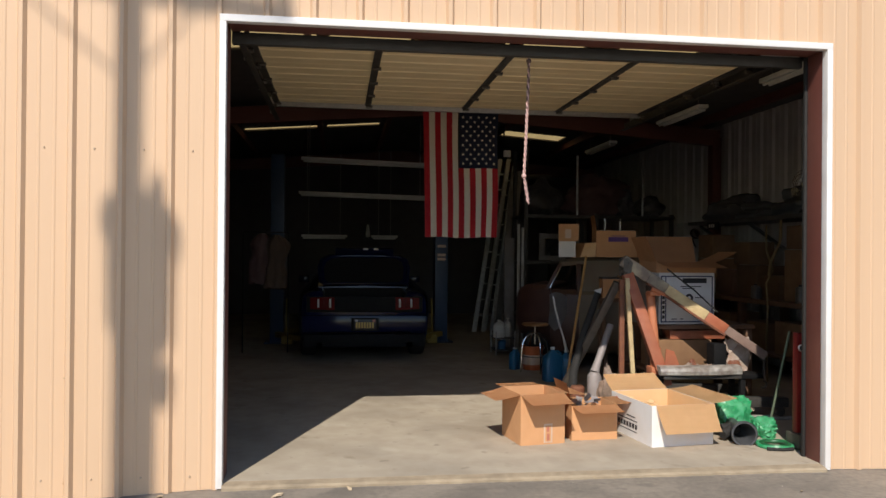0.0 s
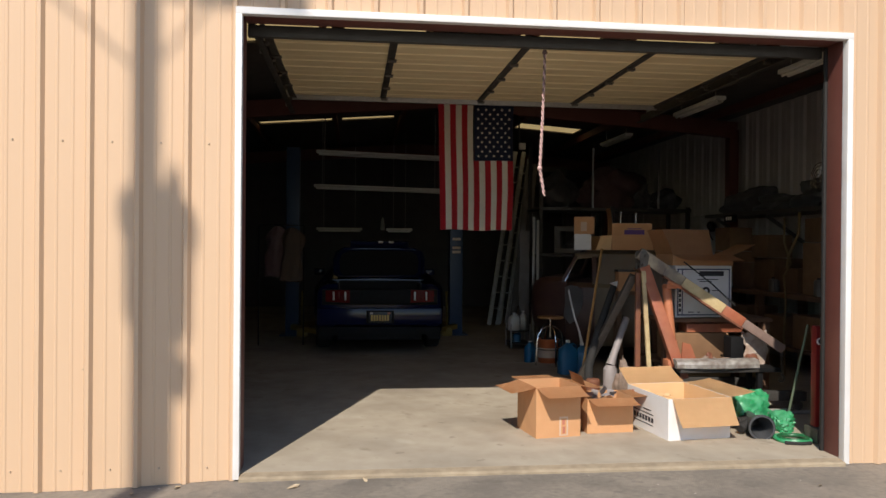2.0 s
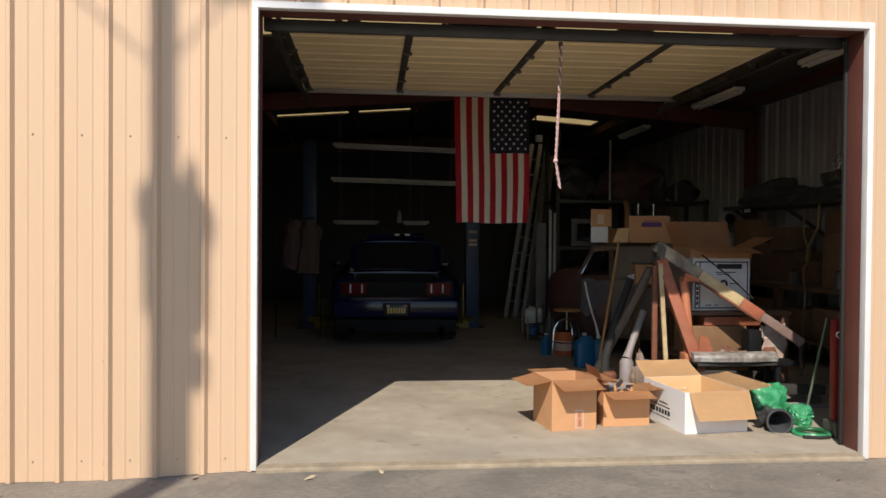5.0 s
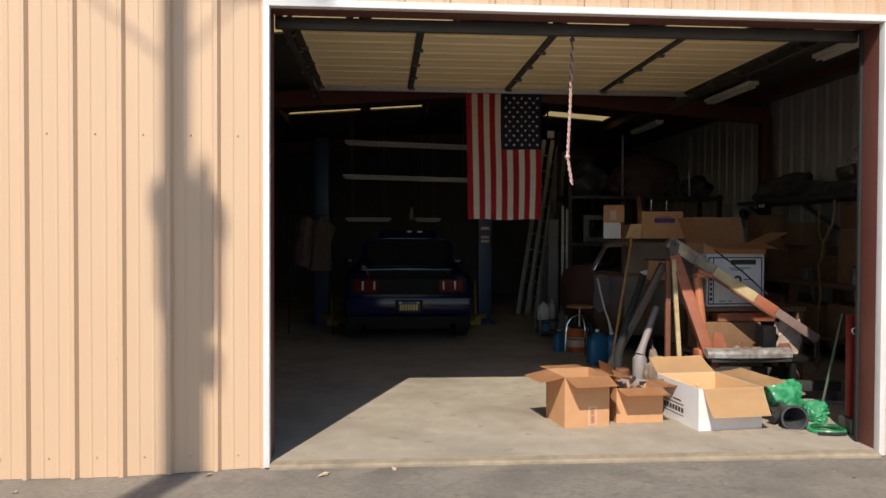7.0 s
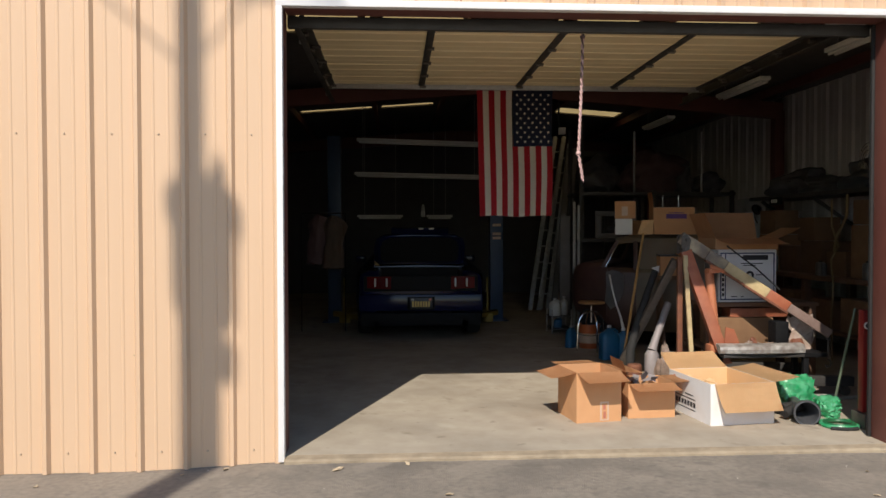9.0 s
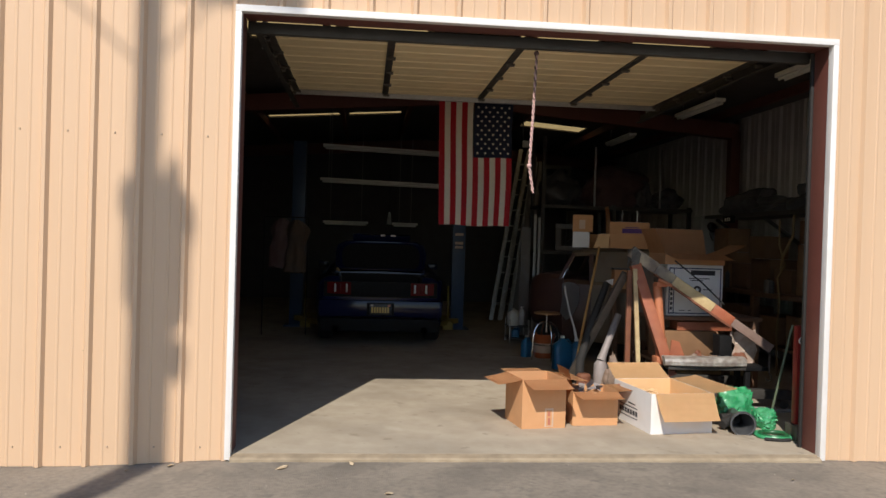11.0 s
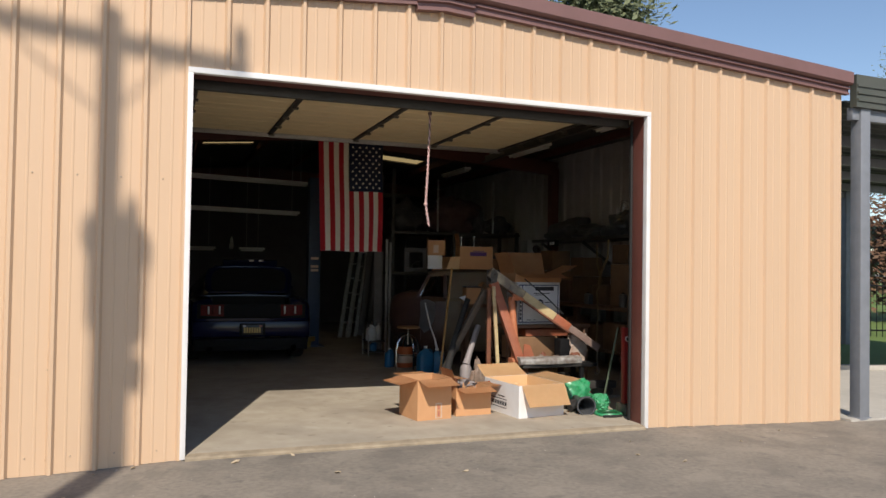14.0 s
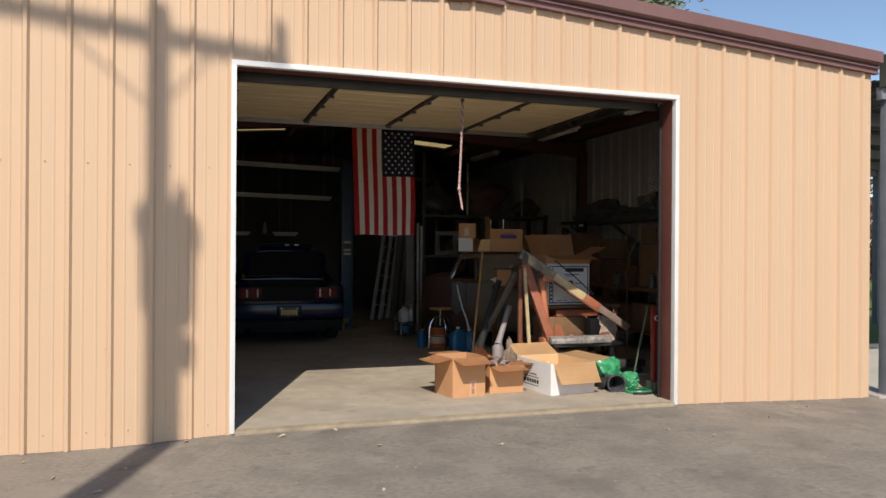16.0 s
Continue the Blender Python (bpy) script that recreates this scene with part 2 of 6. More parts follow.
box(bm, DOOR_W - 0.027, DOOR_W + 0.04, 0.034, 0.215, 0.0, DOOR_H - 0.03, 0.004)
part("jamb", bm, "red_steel", front, "red-brown primed steel jamb")
bm = BM()
box(bm, 0.03, DOOR_W - 0.03, 0.034, 0.215, DOOR_H - 0.036, DOOR_H - 0.002, 0.004)
part("header", bm, "red_steel", front, "red-brown primed steel header")
bm = BM()
box(bm, DOOR_W - 0.045, DOOR_W - 0.01, 0.218, 0.245, 0.0, DOOR_H - 0.04, 0.004)
part("weather_seal", bm, "rubber", front, "dark rubber weather seal")
for x0, x1, z0, z1 in ((-0.012, 0.03, GROUND + 0.005, DOOR_H - 0.04), (DOOR_W - 0.03, DOOR_W + 0.012, GROUND + 0.005, DOOR_H - 0.04), (-0.012, DOOR_W + 0.012, DOOR_H - 0.04, DOOR_H + 0.006)):
    bm = BM()
    box(bm, x0, x1, -0.036, 0.03, z0, z1, 0.003)
    part("trim", bm, "white_trim", front, "white painted door trim")

# side and back walls, ribbed inwards; west and back are toned dark as shade
for name, x, way in (("wall_east", EAST - 0.06, -1), ("wall_west", WEST + 0.06, 1)):
    bm = BM()
    prof = []
    y = 0.2
    while y < DEPTH:
        prof += [(y, 0), (y + 0.03, 0.03), (y + 0.055, 0.03), (y + 0.085, 0), (y + 0.18, 0), (y + 0.185, 0.004), (y + 0.195, 0.004), (y + 0.2, 0)]
        y += RIB
    rows = [[bm.verts.new((x - way * d, yy, -0.1)), bm.verts.new((x - way * d, yy, roof_z(x) + 0.07))] for yy, d in prof]
    for a, b in zip(rows, rows[1:]):
        bm.faces.new((a[0], b[0], b[1], a[1]))
    box(bm, x - way * 0.034, x - way * 0.06, 0.2, DEPTH, -0.1, roof_z(x) + 0.07)
    solo(name, bm, "inner_steel" if name == "wall_east" else "shaded_panel", "grey ribbed steel side wall of the workshop", "wall", kind="structure", smooth=False)
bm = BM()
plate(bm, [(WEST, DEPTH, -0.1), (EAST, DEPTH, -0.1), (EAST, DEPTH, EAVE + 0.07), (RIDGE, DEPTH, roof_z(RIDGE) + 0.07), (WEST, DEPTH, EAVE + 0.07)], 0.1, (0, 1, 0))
solo("wall_back", bm, "shaded_panel", "grey steel back wall with deep shade in its colour", "wall", kind="structure", smooth=False)

# roof with translucent sheets let in
# sheets ending at y 4.8 are lengthened out of view to light the bay
SKY = [(-0.95, 0.36, 8.95, 9.25), (0.54, 1.50, 8.95, 9.25), (3.82, 5.06, 8.95, 9.6), (-0.45, 0.52, 2.75, 3.55), (0.65, 1.56, 2.75, 3.55), (2.64, 3.52, 2.75, 4.8), (3.86, 4.72, 2.75, 4.8)]
bm = BM()
cuts_y = [0.01, 2.75, 3.55, 4.8, 8.95, 9.25, 9.6, DEPTH + 0.2]
for y0, y1 in zip(cuts_y, cuts_y[1:]):
    holes = sorted((a, b) for a, b, c, d in SKY if c <= y0 + 0.01 and d >= y1 - 0.01)
    xs = [WEST - 0.05, *[v for h in holes for v in h], EAST + 0.05]
    for x0, x1 in zip(xs[::2], xs[1::2]):
        for a, b in ([(x0, RIDGE), (RIDGE, x1)] if x0 < RIDGE < x1 else [(x0, x1)]):
            plate(bm, [(a, y0, roof_z(a) + 0.06), (b, y0, roof_z(b) + 0.06), (b, y1, roof_z(b) + 0.06), (a, y1, roof_z(a) + 0.06)], 0.05, (0, 0, 1))
solo("roof", bm, "shaded_panel", "low-pitched steel roof of the workshop", "roof", kind="structure", smooth=False)
fibre = bpy.data.materials.new("yellowed_translucent_fibreglass")
fibre.use_nodes = True
fn, fl = fibre.node_tree.nodes, fibre.node_tree.links
ft = fn.new("ShaderNodeBsdfTranslucent")
ft.inputs["Color"].default_value = (0.30, 0.22, 0.10, 1)
fnoise = fn.new("ShaderNodeTexNoise")
fnoise.inputs["Scale"].default_value = 5.0
framp = fn.new("ShaderNodeMix")
framp.data_type = "RGBA"
framp.inputs["A"].default_value, framp.inputs["B"].default_value = (0.34, 0.26, 0.12, 1), (0.22, 0.15, 0.06, 1)
fl.new(fnoise.outputs["Fac"], framp.inputs["Factor"])
fl.new(framp.outputs["Result"], ft.inputs["Color"])
fl.new(ft.outputs[0], fn["Material Output"].inputs["Surface"])
for a, b, c, d in SKY:
    bm = BM()
    bm.faces.new([bm.verts.new(p) for p in ((a, c, roof_z(a) + 0.085), (b, c, roof_z(b) + 0.085), (b, d, roof_z(b) + 0.085), (a, d, roof_z(a) + 0.085))])
    solo("skylight", bm, fibre, "yellowed translucent fibreglass roof sheet", "skylight", "roof skylights", "structure", smooth=False)

# steel frames and purlins
for y in (6.2, 12.2):
    fr = thing("steel_frame", "red-brown primed steel portal frame", "frame", "portal frames", "structure")
    for x in (WEST + 0.25, EAST - 0.25):
        bm = BM()
        box(bm, x - 0.07, x + 0.07, y - 0.08, y + 0.08, 0.0, roof_z(x) - 0.2, 0.004)
        part("column", bm, "red_steel", fr)
    for a, b in ((WEST + 0.2, RIDGE), (RIDGE, EAST - 0.2)):
        bm = BM()
        beam(bm, (a, y, roof_z(a) - 0.20), (b, y, roof_z(b) - 0.20), 0.14, 0.24)
        part("rafter", bm, "red_steel", fr)
for x in (-2.0, -1.0, 0.44, 1.62, 2.7, 3.68, 5.2, 6.3):
    bm = BM()
    box(bm, x - 0.03, x + 0.03, 0.2, DEPTH, roof_z(x) - 0.08, roof_z(x) + 0.04)
    solo("purlin", bm, "red_steel", "red-brown steel roof purlin", "purlin", "roof purlins", "structure", smooth=False)

# rake trim on the gable, ridge cap
PROFILE = [(0.0, 0.0), (-0.06, 0.0), (-0.06, 0.022), (-0.045, 0.03), (-0.045, 0.052), (-0.072, 0.058), (-0.072, 0.078), (-0.055, 0.088), (-0.10, 0.10), (-0.12, 0.115), (-0.12, 0.232), (-0.11, 0.24), (0.1, 0.245)]
for name, a, b in (("rake_trim", WEST - 0.08, RIDGE - 0.27), ("rake_trim", RIDGE + 0.27, EAST + 0.05), ("ridge_trim", RIDGE - 0.27, RIDGE), ("ridge_trim", RIDGE, RIDGE + 0.27)):
    bm = BM()
    swell = 1.3 if name == "ridge_trim" else 1.0
    rows = [[bm.verts.new((x, y * swell, roof_z(x) - 0.045 + z * swell - (0.05 if swell > 1 else 0))) for y, z in PROFILE] for x in (a, b)]
    for i in range(len(PROFILE) - 1):
        bm.faces.new((rows[0][i], rows[1][i], rows[1][i + 1], rows[0][i + 1]))
    bm.faces.new(rows[0])
    bm.faces.new(rows[1][::-1])
    solo("trim", bm, "trim_brown", "mauve-brown folded steel rake trim along the gable", "trim", "gable trim", "structure", smooth=False)

# utility pole behind the yard: its shadow lies on the wall
def back(x, z, s, y=0.0):
    """The place s metres (in plan depth) up the sunbeam that ends at (x, y, z)."""
    k = s / SUN_WAY.y
    return Vector((x, y, z)) - SUN_WAY * k


POLE = 7.6                            # metres in front of the wall
pole = thing("utility_pole", "tall wooden power pole with crossarm and transformers", "utility pole")
bm = BM()
foot, head = back(-0.59, 0, POLE), back(-0.585, 3.45, POLE)
rod(bm, (foot.x, foot.y, GROUND - 0.1), (head.x, head.y, head.z), 0.105, 0.085, 16)
part("post", bm, "pole_wood", pole)
bm = BM()
arm_y = back(-0.6, 3.22, POLE)
beam(bm, arm_y + Vector((-1.9, 0.238, 0.02)), arm_y + Vector((1.02, -0.128, 0.02)), 0.09, 0.10)
part("crossarm", bm, "pole_wood", pole)
for u in (-1.8, 0.95):
    bm = BM()
    c = arm_y + Vector((u, -0.125 * u, 0.08))
    lathe(bm, [(0.02, 0), (0.05, 0.06), (0.03, 0.1), (0.065, 0.14), (0.035, 0.2), (0.05, 0.24), (0.0, 0.3)], 12, Matrix.Translation(c))
    part("insulator", bm, "galvanised", pole)
for u, v in ((-1.0, 0.42), (0.6, 0.42)):
    bm = BM()
    beam(bm, arm_y + Vector((u * 0.75, -0.094 * u, 0)), arm_y + Vector((0, 0, -0.6)), 0.03, 0.012)
    part("brace", bm, "galvanised", pole)
for px, z0, z1, r in ((-0.505, 1.0, 1.70, 0.21), (-0.355, 0.53, 0.72, 0.055)):
    bm = BM()
    lo, hi = back(px, z0, POLE), back(px, z1, POLE)
    h = z1 - z0
    lathe(bm, [(0.0, 0.0), (r * 0.9, 0.0), (r * 0.97, 0.03), (r, h - 0.09), (r * 1.15, h - 0.08), (r * 1.15, h), (r * 0.9, h + 0.03), (r * 0.35, h + 0.07), (0.0, h + 0.075)], 24, Matrix.Translation(lo))
    can = part("transformer", bm, "galvanised", pole)
    if r > 0.15:
        bm = BM()
        lathe(bm, [(0.06, 0.0), (0.065, 0.08), (0.045, 0.13), (0.055, 0.19), (0.03, 0.28), (0.0, 0.36)], 12, Matrix.Translation(hi + Vector((0.10, 0.0, 0.02))))
        part("bushing", bm, "galvanised", can)
bm = BM()
lo, hi = back(-0.45, 0.0, POLE), back(-0.45, 1.15, POLE)
rod(bm, (lo.x, lo.y, GROUND - 0.1), hi, 0.05)
part("riser_conduit", bm, "galvanised", pole)

# ---- more materials ----
M["card"] = material("corrugated_cardboard", (0.58, 0.31, 0.148), 0.85, second=(0.52, 0.27, 0.125), third=(0.45, 0.23, 0.10), scale=9, amount=0.5, coarse=3, bump=0.08, bump_scale=40, vary=0.06)
M["card_pale"] = material("cardboard_inside", (0.72, 0.47, 0.245), 0.85, second=(0.66, 0.42, 0.21), scale=9, amount=0.4, coarse=3, coarse_amount=0.2, bump=0.06, bump_scale=40, vary=0.05)
M["card_white"] = material("white_carton_board", (0.74, 0.73, 0.72), 0.75, second=(0.66, 0.65, 0.63), third=(0.55, 0.5, 0.43), scale=7, amount=0.4, coarse=4, coarse_amount=0.3, bump=0.05)
M["ink"] = material("black_print", (0.03, 0.03, 0.035), 0.6, bump=0)
M["ink_blue"] = material("navy_print", (0.03, 0.045, 0.12), 0.6, bump=0)
M["ink_purple"] = material("purple_print", (0.12, 0.05, 0.2), 0.7, bump=0)
M["ink_red"] = material("red_print", (0.48, 0.17, 0.11), 0.6, bump=0)
M["tape"] = material("pale_label_paper", (0.62, 0.45, 0.33), 0.5, bump=0)
M["flag_red"] = material("red_nylon", (0.60, 0.03, 0.045), 0.75, second=(0.52, 0.022, 0.035), scale=30, amount=0.4, bump=0.06, bump_scale=300)
M["flag_white"] = material("white_nylon", (0.92, 0.84, 0.74), 0.75, second=(0.84, 0.76, 0.66), scale=20, amount=0.4, bump=0.06, bump_scale=300)
M["flag_blue"] = material("navy_nylon", (0.022, 0.03, 0.07), 0.75, scale=30, bump=0.06, bump_scale=300)
M["rust"] = material("rusty_brown_paint", (0.17, 0.06, 0.035), 0.7, second=(0.25, 0.10, 0.04), third=(0.07, 0.03, 0.02), scale=14, amount=0.7, coarse=4, coarse_amount=0.5, bump=0.25, bump_scale=80)
M["hoist_red"] = material("worn_red_orange_paint", (0.34, 0.10, 0.05), 0.55, second=(0.42, 0.16, 0.08), third=(0.13, 0.06, 0.04), scale=13, amount=0.6, coarse=4, coarse_amount=0.5, bump=0.15, bump_scale=80)
M["orange_paint"] = material("orange_paint", (0.5, 0.185, 0.09), 0.55, second=(0.38, 0.13, 0.06), scale=12, bump=0.1)
M["cream_paint"] = material("chipped_cream_paint", (0.58, 0.46, 0.25), 0.55, second=(0.45, 0.33, 0.17), third=(0.2, 0.1, 0.06), scale=18, amount=0.6, coarse=6, coarse_amount=0.5, bump=0.15)
M["grime"] = material("greasy_grey_steel", (0.13, 0.115, 0.10), 0.5, metal=0.4, second=(0.07, 0.06, 0.05), third=(0.2, 0.15, 0.1), scale=16, bump=0.2)
M["bright_metal"] = material("scuffed_bright_metal", (0.62, 0.6, 0.57), 0.4, metal=0.4, second=(0.22, 0.19, 0.16), third=(0.16, 0.10, 0.07), scale=17, amount=0.85, coarse=7, coarse_amount=0.75, bump=0.15)
M["chrome"] = material("chrome", (0.62, 0.62, 0.62), 0.16, metal=1.0, bump=0)
M["car_blue"] = material("dark_blue_car_paint", (0.005, 0.008, 0.036), 0.13, second=(0.008, 0.013, 0.05), scale=3, amount=0.3, bump=0, spec=0.3)
M["car_glass"] = material("dark_tinted_glass", (0.008, 0.009, 0.011), 0.06, bump=0, spec=0.6)
M["black_plastic"] = material("black_plastic", (0.008, 0.008, 0.009), 0.7, scale=30, bump=0.08, spec=0.2)
M["tail_red"] = material("red_lens", (0.10, 0.005, 0.006), 0.15, bump=0, spec=0.12)
M["plate_dark"] = material("licence_plate_black", (0.012, 0.012, 0.014), 0.4, bump=0)
M["plate_yellow"] = material("licence_plate_gold", (0.62, 0.42, 0.10), 0.45, bump=0)
M["lift_blue"] = material("blue_lift_paint", (0.02, 0.05, 0.11), 0.45, second=(0.016, 0.04, 0.085), scale=10, bump=0.06)
M["lift_yellow"] = material("yellow_lift_paint", (0.30, 0.22, 0.04), 0.55, second=(0.2, 0.14, 0.035), scale=12, bump=0.1)
M["alu"] = material("dull_aluminium", (0.42, 0.415, 0.405), 0.5, metal=0.35, second=(0.2, 0.195, 0.19), scale=18, bump=0.06)
M["wood"] = material("varnished_wood", (0.36, 0.19, 0.075), 0.5, second=(0.26, 0.13, 0.05), scale=9, stretch=(1, 1, 0.15), bump=0.1)
M["raw_wood"] = material("raw_timber", (0.33, 0.2, 0.10), 0.75, second=(0.24, 0.14, 0.07), scale=12, stretch=(1, 1, 0.12), bump=0.15)
M["old_green"] = material("faded_olive_car_body", (0.15, 0.12, 0.08), 0.6, second=(0.17, 0.10, 0.055), third=(0.05, 0.035, 0.025), scale=5, amount=0.6, coarse=2, coarse_amount=0.5, bump=0.12, bump_scale=40)
M["old_maroon"] = material("faded_maroon_car_body", (0.048, 0.019, 0.016), 0.5, second=(0.085, 0.042, 0.028), third=(0.04, 0.02, 0.016), scale=5, amount=0.6, coarse=2, coarse_amount=0.5, bump=0.12, bump_scale=40)
M["primer"] = material("grey_primer", (0.2, 0.19, 0.19), 0.7, scale=6, bump=0.08)
M["green_bag"] = material("green_plastic_wrap", (0.02, 0.27, 0.10), 0.35, second=(0.16, 0.46, 0.27), third=(0.012, 0.17, 0.06), scale=15, amount=0.6, coarse=5, bump=0.3, bump_scale=25, spec=0.6)
M["dull_green"] = material("dull_grey_green_paint", (0.11, 0.14, 0.09), 0.6, second=(0.08, 0.10, 0.07), scale=15, bump=0.1)
M["green_hose"] = material("dark_green_rubber", (0.02, 0.13, 0.05), 0.4, bump=0.1)
M["dark_pipe"] = material("dark_grey_plastic_pipe", (0.055, 0.058, 0.062), 0.5, second=(0.08, 0.08, 0.085), scale=15, bump=0.08)
M["jug_blue"] = material("blue_plastic", (0.012, 0.11, 0.22), 0.4, second=(0.01, 0.08, 0.16), scale=8, bump=0.05)
M["jug_white"] = material("milky_plastic", (0.62, 0.61, 0.58), 0.45, second=(0.5, 0.48, 0.44), scale=8, bump=0.05)
M["bucket_orange"] = material("orange_plastic", (0.5, 0.11, 0.025), 0.45, bump=0.04)
M["lamp_white"] = material("white_lamp_housing", (0.88, 0.86, 0.81), 0.45, second=(0.76, 0.73, 0.67), scale=10, bump=0.03)
M["rope_pink"] = material("faded_pink_rope", (0.62, 0.42, 0.38), 0.85, second=(0.5, 0.28, 0.26), scale=60, amount=0.8, bump=0.4, bump_scale=200)
M["rope_dark"] = material("dark_red_rope", (0.16, 0.09, 0.075), 0.85, second=(0.07, 0.04, 0.035), scale=60, amount=0.8, bump=0.4, bump_scale=200)
M["red_enamel"] = material("red_enamel", (0.22, 0.015, 0.014), 0.4, second=(0.16, 0.012, 0.012), scale=9, bump=0.05)
M["tan_cloth"] = material("tan_canvas", (0.085, 0.06, 0.045), 0.9, second=(0.13, 0.085, 0.06), scale=10, bump=0.3)
M["red_cloth"] = material("faded_red_cloth", (0.07, 0.03, 0.03), 0.7, second=(0.13, 0.09, 0.085), scale=7, bump=0.3)
M["grey_cloth"] = material("grey_sheeting", (0.05, 0.048, 0.05), 0.55, second=(0.12, 0.11, 0.11), scale=7, bump=0.3)
M["shelf_wood"] = material("dark_shelf_timber", (0.16, 0.085, 0.05), 0.75, second=(0.11, 0.06, 0.035), scale=9, stretch=(0.2, 1, 1), bump=0.12)
M["screw_paint"] = material("tan_screw_head", (0.5, 0.37, 0.26), 0.5, bump=0)
M["lens_white"] = material("clear_lens", (0.42, 0.38, 0.37), 0.15, bump=0, spec=0.7)
M["pipe_grey"] = material("dusty_grey_pipe", (0.27, 0.24, 0.235), 0.6, second=(0.2, 0.17, 0.16), third=(0.2, 0.13, 0.09), scale=15, bump=0.1)
M["dull_hose"] = material("dull_ochre_hose", (0.20, 0.13, 0.05), 0.6, bump=0.05)
# cardboard copy toned darker; under the stand the tone takes in shade
M["dim_card"] = material("dim_cardboard", (0.20, 0.11, 0.055), 0.9, second=(0.14, 0.075, 0.04), scale=8, bump=0.1, vary=0.3)
M["grit"] = material("pale_grit", (0.4, 0.36, 0.31), 0.8, bump=0, vary=0.3)
M["boom_root"] = material("grimy_chipped_cream_paint", (0.20, 0.16, 0.13), 0.6, second=(0.55, 0.46, 0.30), third=(0.09, 0.065, 0.055), scale=9, amount=0.75, coarse=5, coarse_amount=0.6, bump=0.2)
M["boom_tip"] = material("weathered_grey_brown_steel", (0.22, 0.15, 0.125), 0.6, second=(0.15, 0.10, 0.08), third=(0.3, 0.16, 0.09), scale=18, bump=0.15)
M["part_grey"] = material("dirty_cast_metal", (0.28, 0.21, 0.165), 0.65, second=(0.15, 0.11, 0.085), third=(0.3, 0.15, 0.08), scale=22, amount=0.8, coarse=7, bump=0.3)
M["torn_pale"] = material("torn_pale_sheet_metal", (0.52, 0.44, 0.38), 0.55, second=(0.36, 0.25, 0.19), third=(0.30, 0.14, 0.08), scale=14, amount=0.7, coarse=5, coarse_amount=0.6, bump=0.25)
M["broom_wood"] = material("pale_broom_wood", (0.62, 0.37, 0.14), 0.55, second=(0.5, 0.28, 0.1), scale=10, bump=0.05)
M["leaf_dry"] = material("dry_leaf", (0.50, 0.40, 0.27), 0.8, second=(0.34, 0.24, 0.14), scale=40, bump=0.2, vary=0.2)


# thin nylon lets light through
for key in ("flag_red", "flag_white", "flag_blue"):
    nt = M[key].node_tree
    surf = nt.nodes["Principled BSDF"]
    thin = nt.nodes.new("ShaderNodeBsdfTranslucent")
    blend = nt.nodes.new("ShaderNodeMixShader")
    blend.inputs[0].default_value = 0.3
    nt.links.new(surf.inputs["Base Color"].links[0].from_socket, thin.inputs["Color"])
    nt.links.new(surf.outputs[0], blend.inputs[1])
    nt.links.new(thin.outputs[0], blend.inputs[2])
    nt.links.new(blend.outputs[0], nt.nodes["Material Output"].inputs["Surface"])


# ---- sectional door, drawn up under the roof ----
DZ = 3.19
door = thing("garage_door", "open sectional garage door with cream panels and dark stiles", "garage door")
SECTION = 0.601
STILES = (0.085, 1.085, 2.18, 3.27, 4.26)
for i in range(4):
    y0 = 1.0 + i * SECTION
    bm = BM()
    prof = [(0.0, 0.0), (0.012, -0.006), (0.15, -0.006), (0.16, 0.004), (0.19, 0.004), (0.20, -0.006), (0.40, -0.006), (0.41, 0.004), (0.44, 0.004), (0.45, -0.006), (0.595, -0.006), (0.607, 0.0)]
    rows = [[bm.verts.new((x, y0 + y, DZ + z)) for y, z in prof] for x in (0.06, 4.285)]
    for k in range(len(prof) - 1):
        bm.faces.new((rows[0][k], rows[1][k], rows[1][k + 1], rows[0][k + 1]))
    box(bm, 0.06, 4.285, y0 + 0.001, y0 + 0.606, DZ + 0.006, DZ + 0.045)
    section = part("section", bm, "door_cream", door, smooth=False)
    for x in STILES:
        bm = BM()
        box(bm, x - 0.032, x + 0.032, y0 + 0.003, y0 + 0.604, DZ - 0.022, DZ - 0.007, 0.003)
        part("stile", bm, "dark_steel", section, "dark steel stile")
        bm = BM()
        box(bm, x - 0.022, x + 0.05, y0 + 0.565, y0 + 0.60, DZ - 0.042, DZ - 0.0225, 0.003)
        rod(bm, (x - 0.02, y0 + 0.606, DZ - 0.036), (x + 0.05, y0 + 0.606, DZ - 0.036), 0.009, seg=8)
        part("hinge", bm, "grime", section)
bm = BM()
box(bm, 0.05, 4.30, 3.405, 3.455, DZ - 0.055, DZ + 0.045, 0.004)
part("top_rail", bm, "galvanised", door, "grey steel top rail")
bm = BM()
box(bm, 0.02, 4.33, 0.30, 0.355, DZ - 0.20, DZ - 0.118, 0.006)
part("cross_bar", bm, "dark_steel", door, "dark steel cross bar behind the lintel")
bm = BM()
box(bm, 0.05, 4.30, 0.945, 0.998, DZ - 0.03, DZ + 0.045, 0.004)
part("bottom_rail", bm, "dark_steel", door, "dark steel bottom rail with rubber seal")
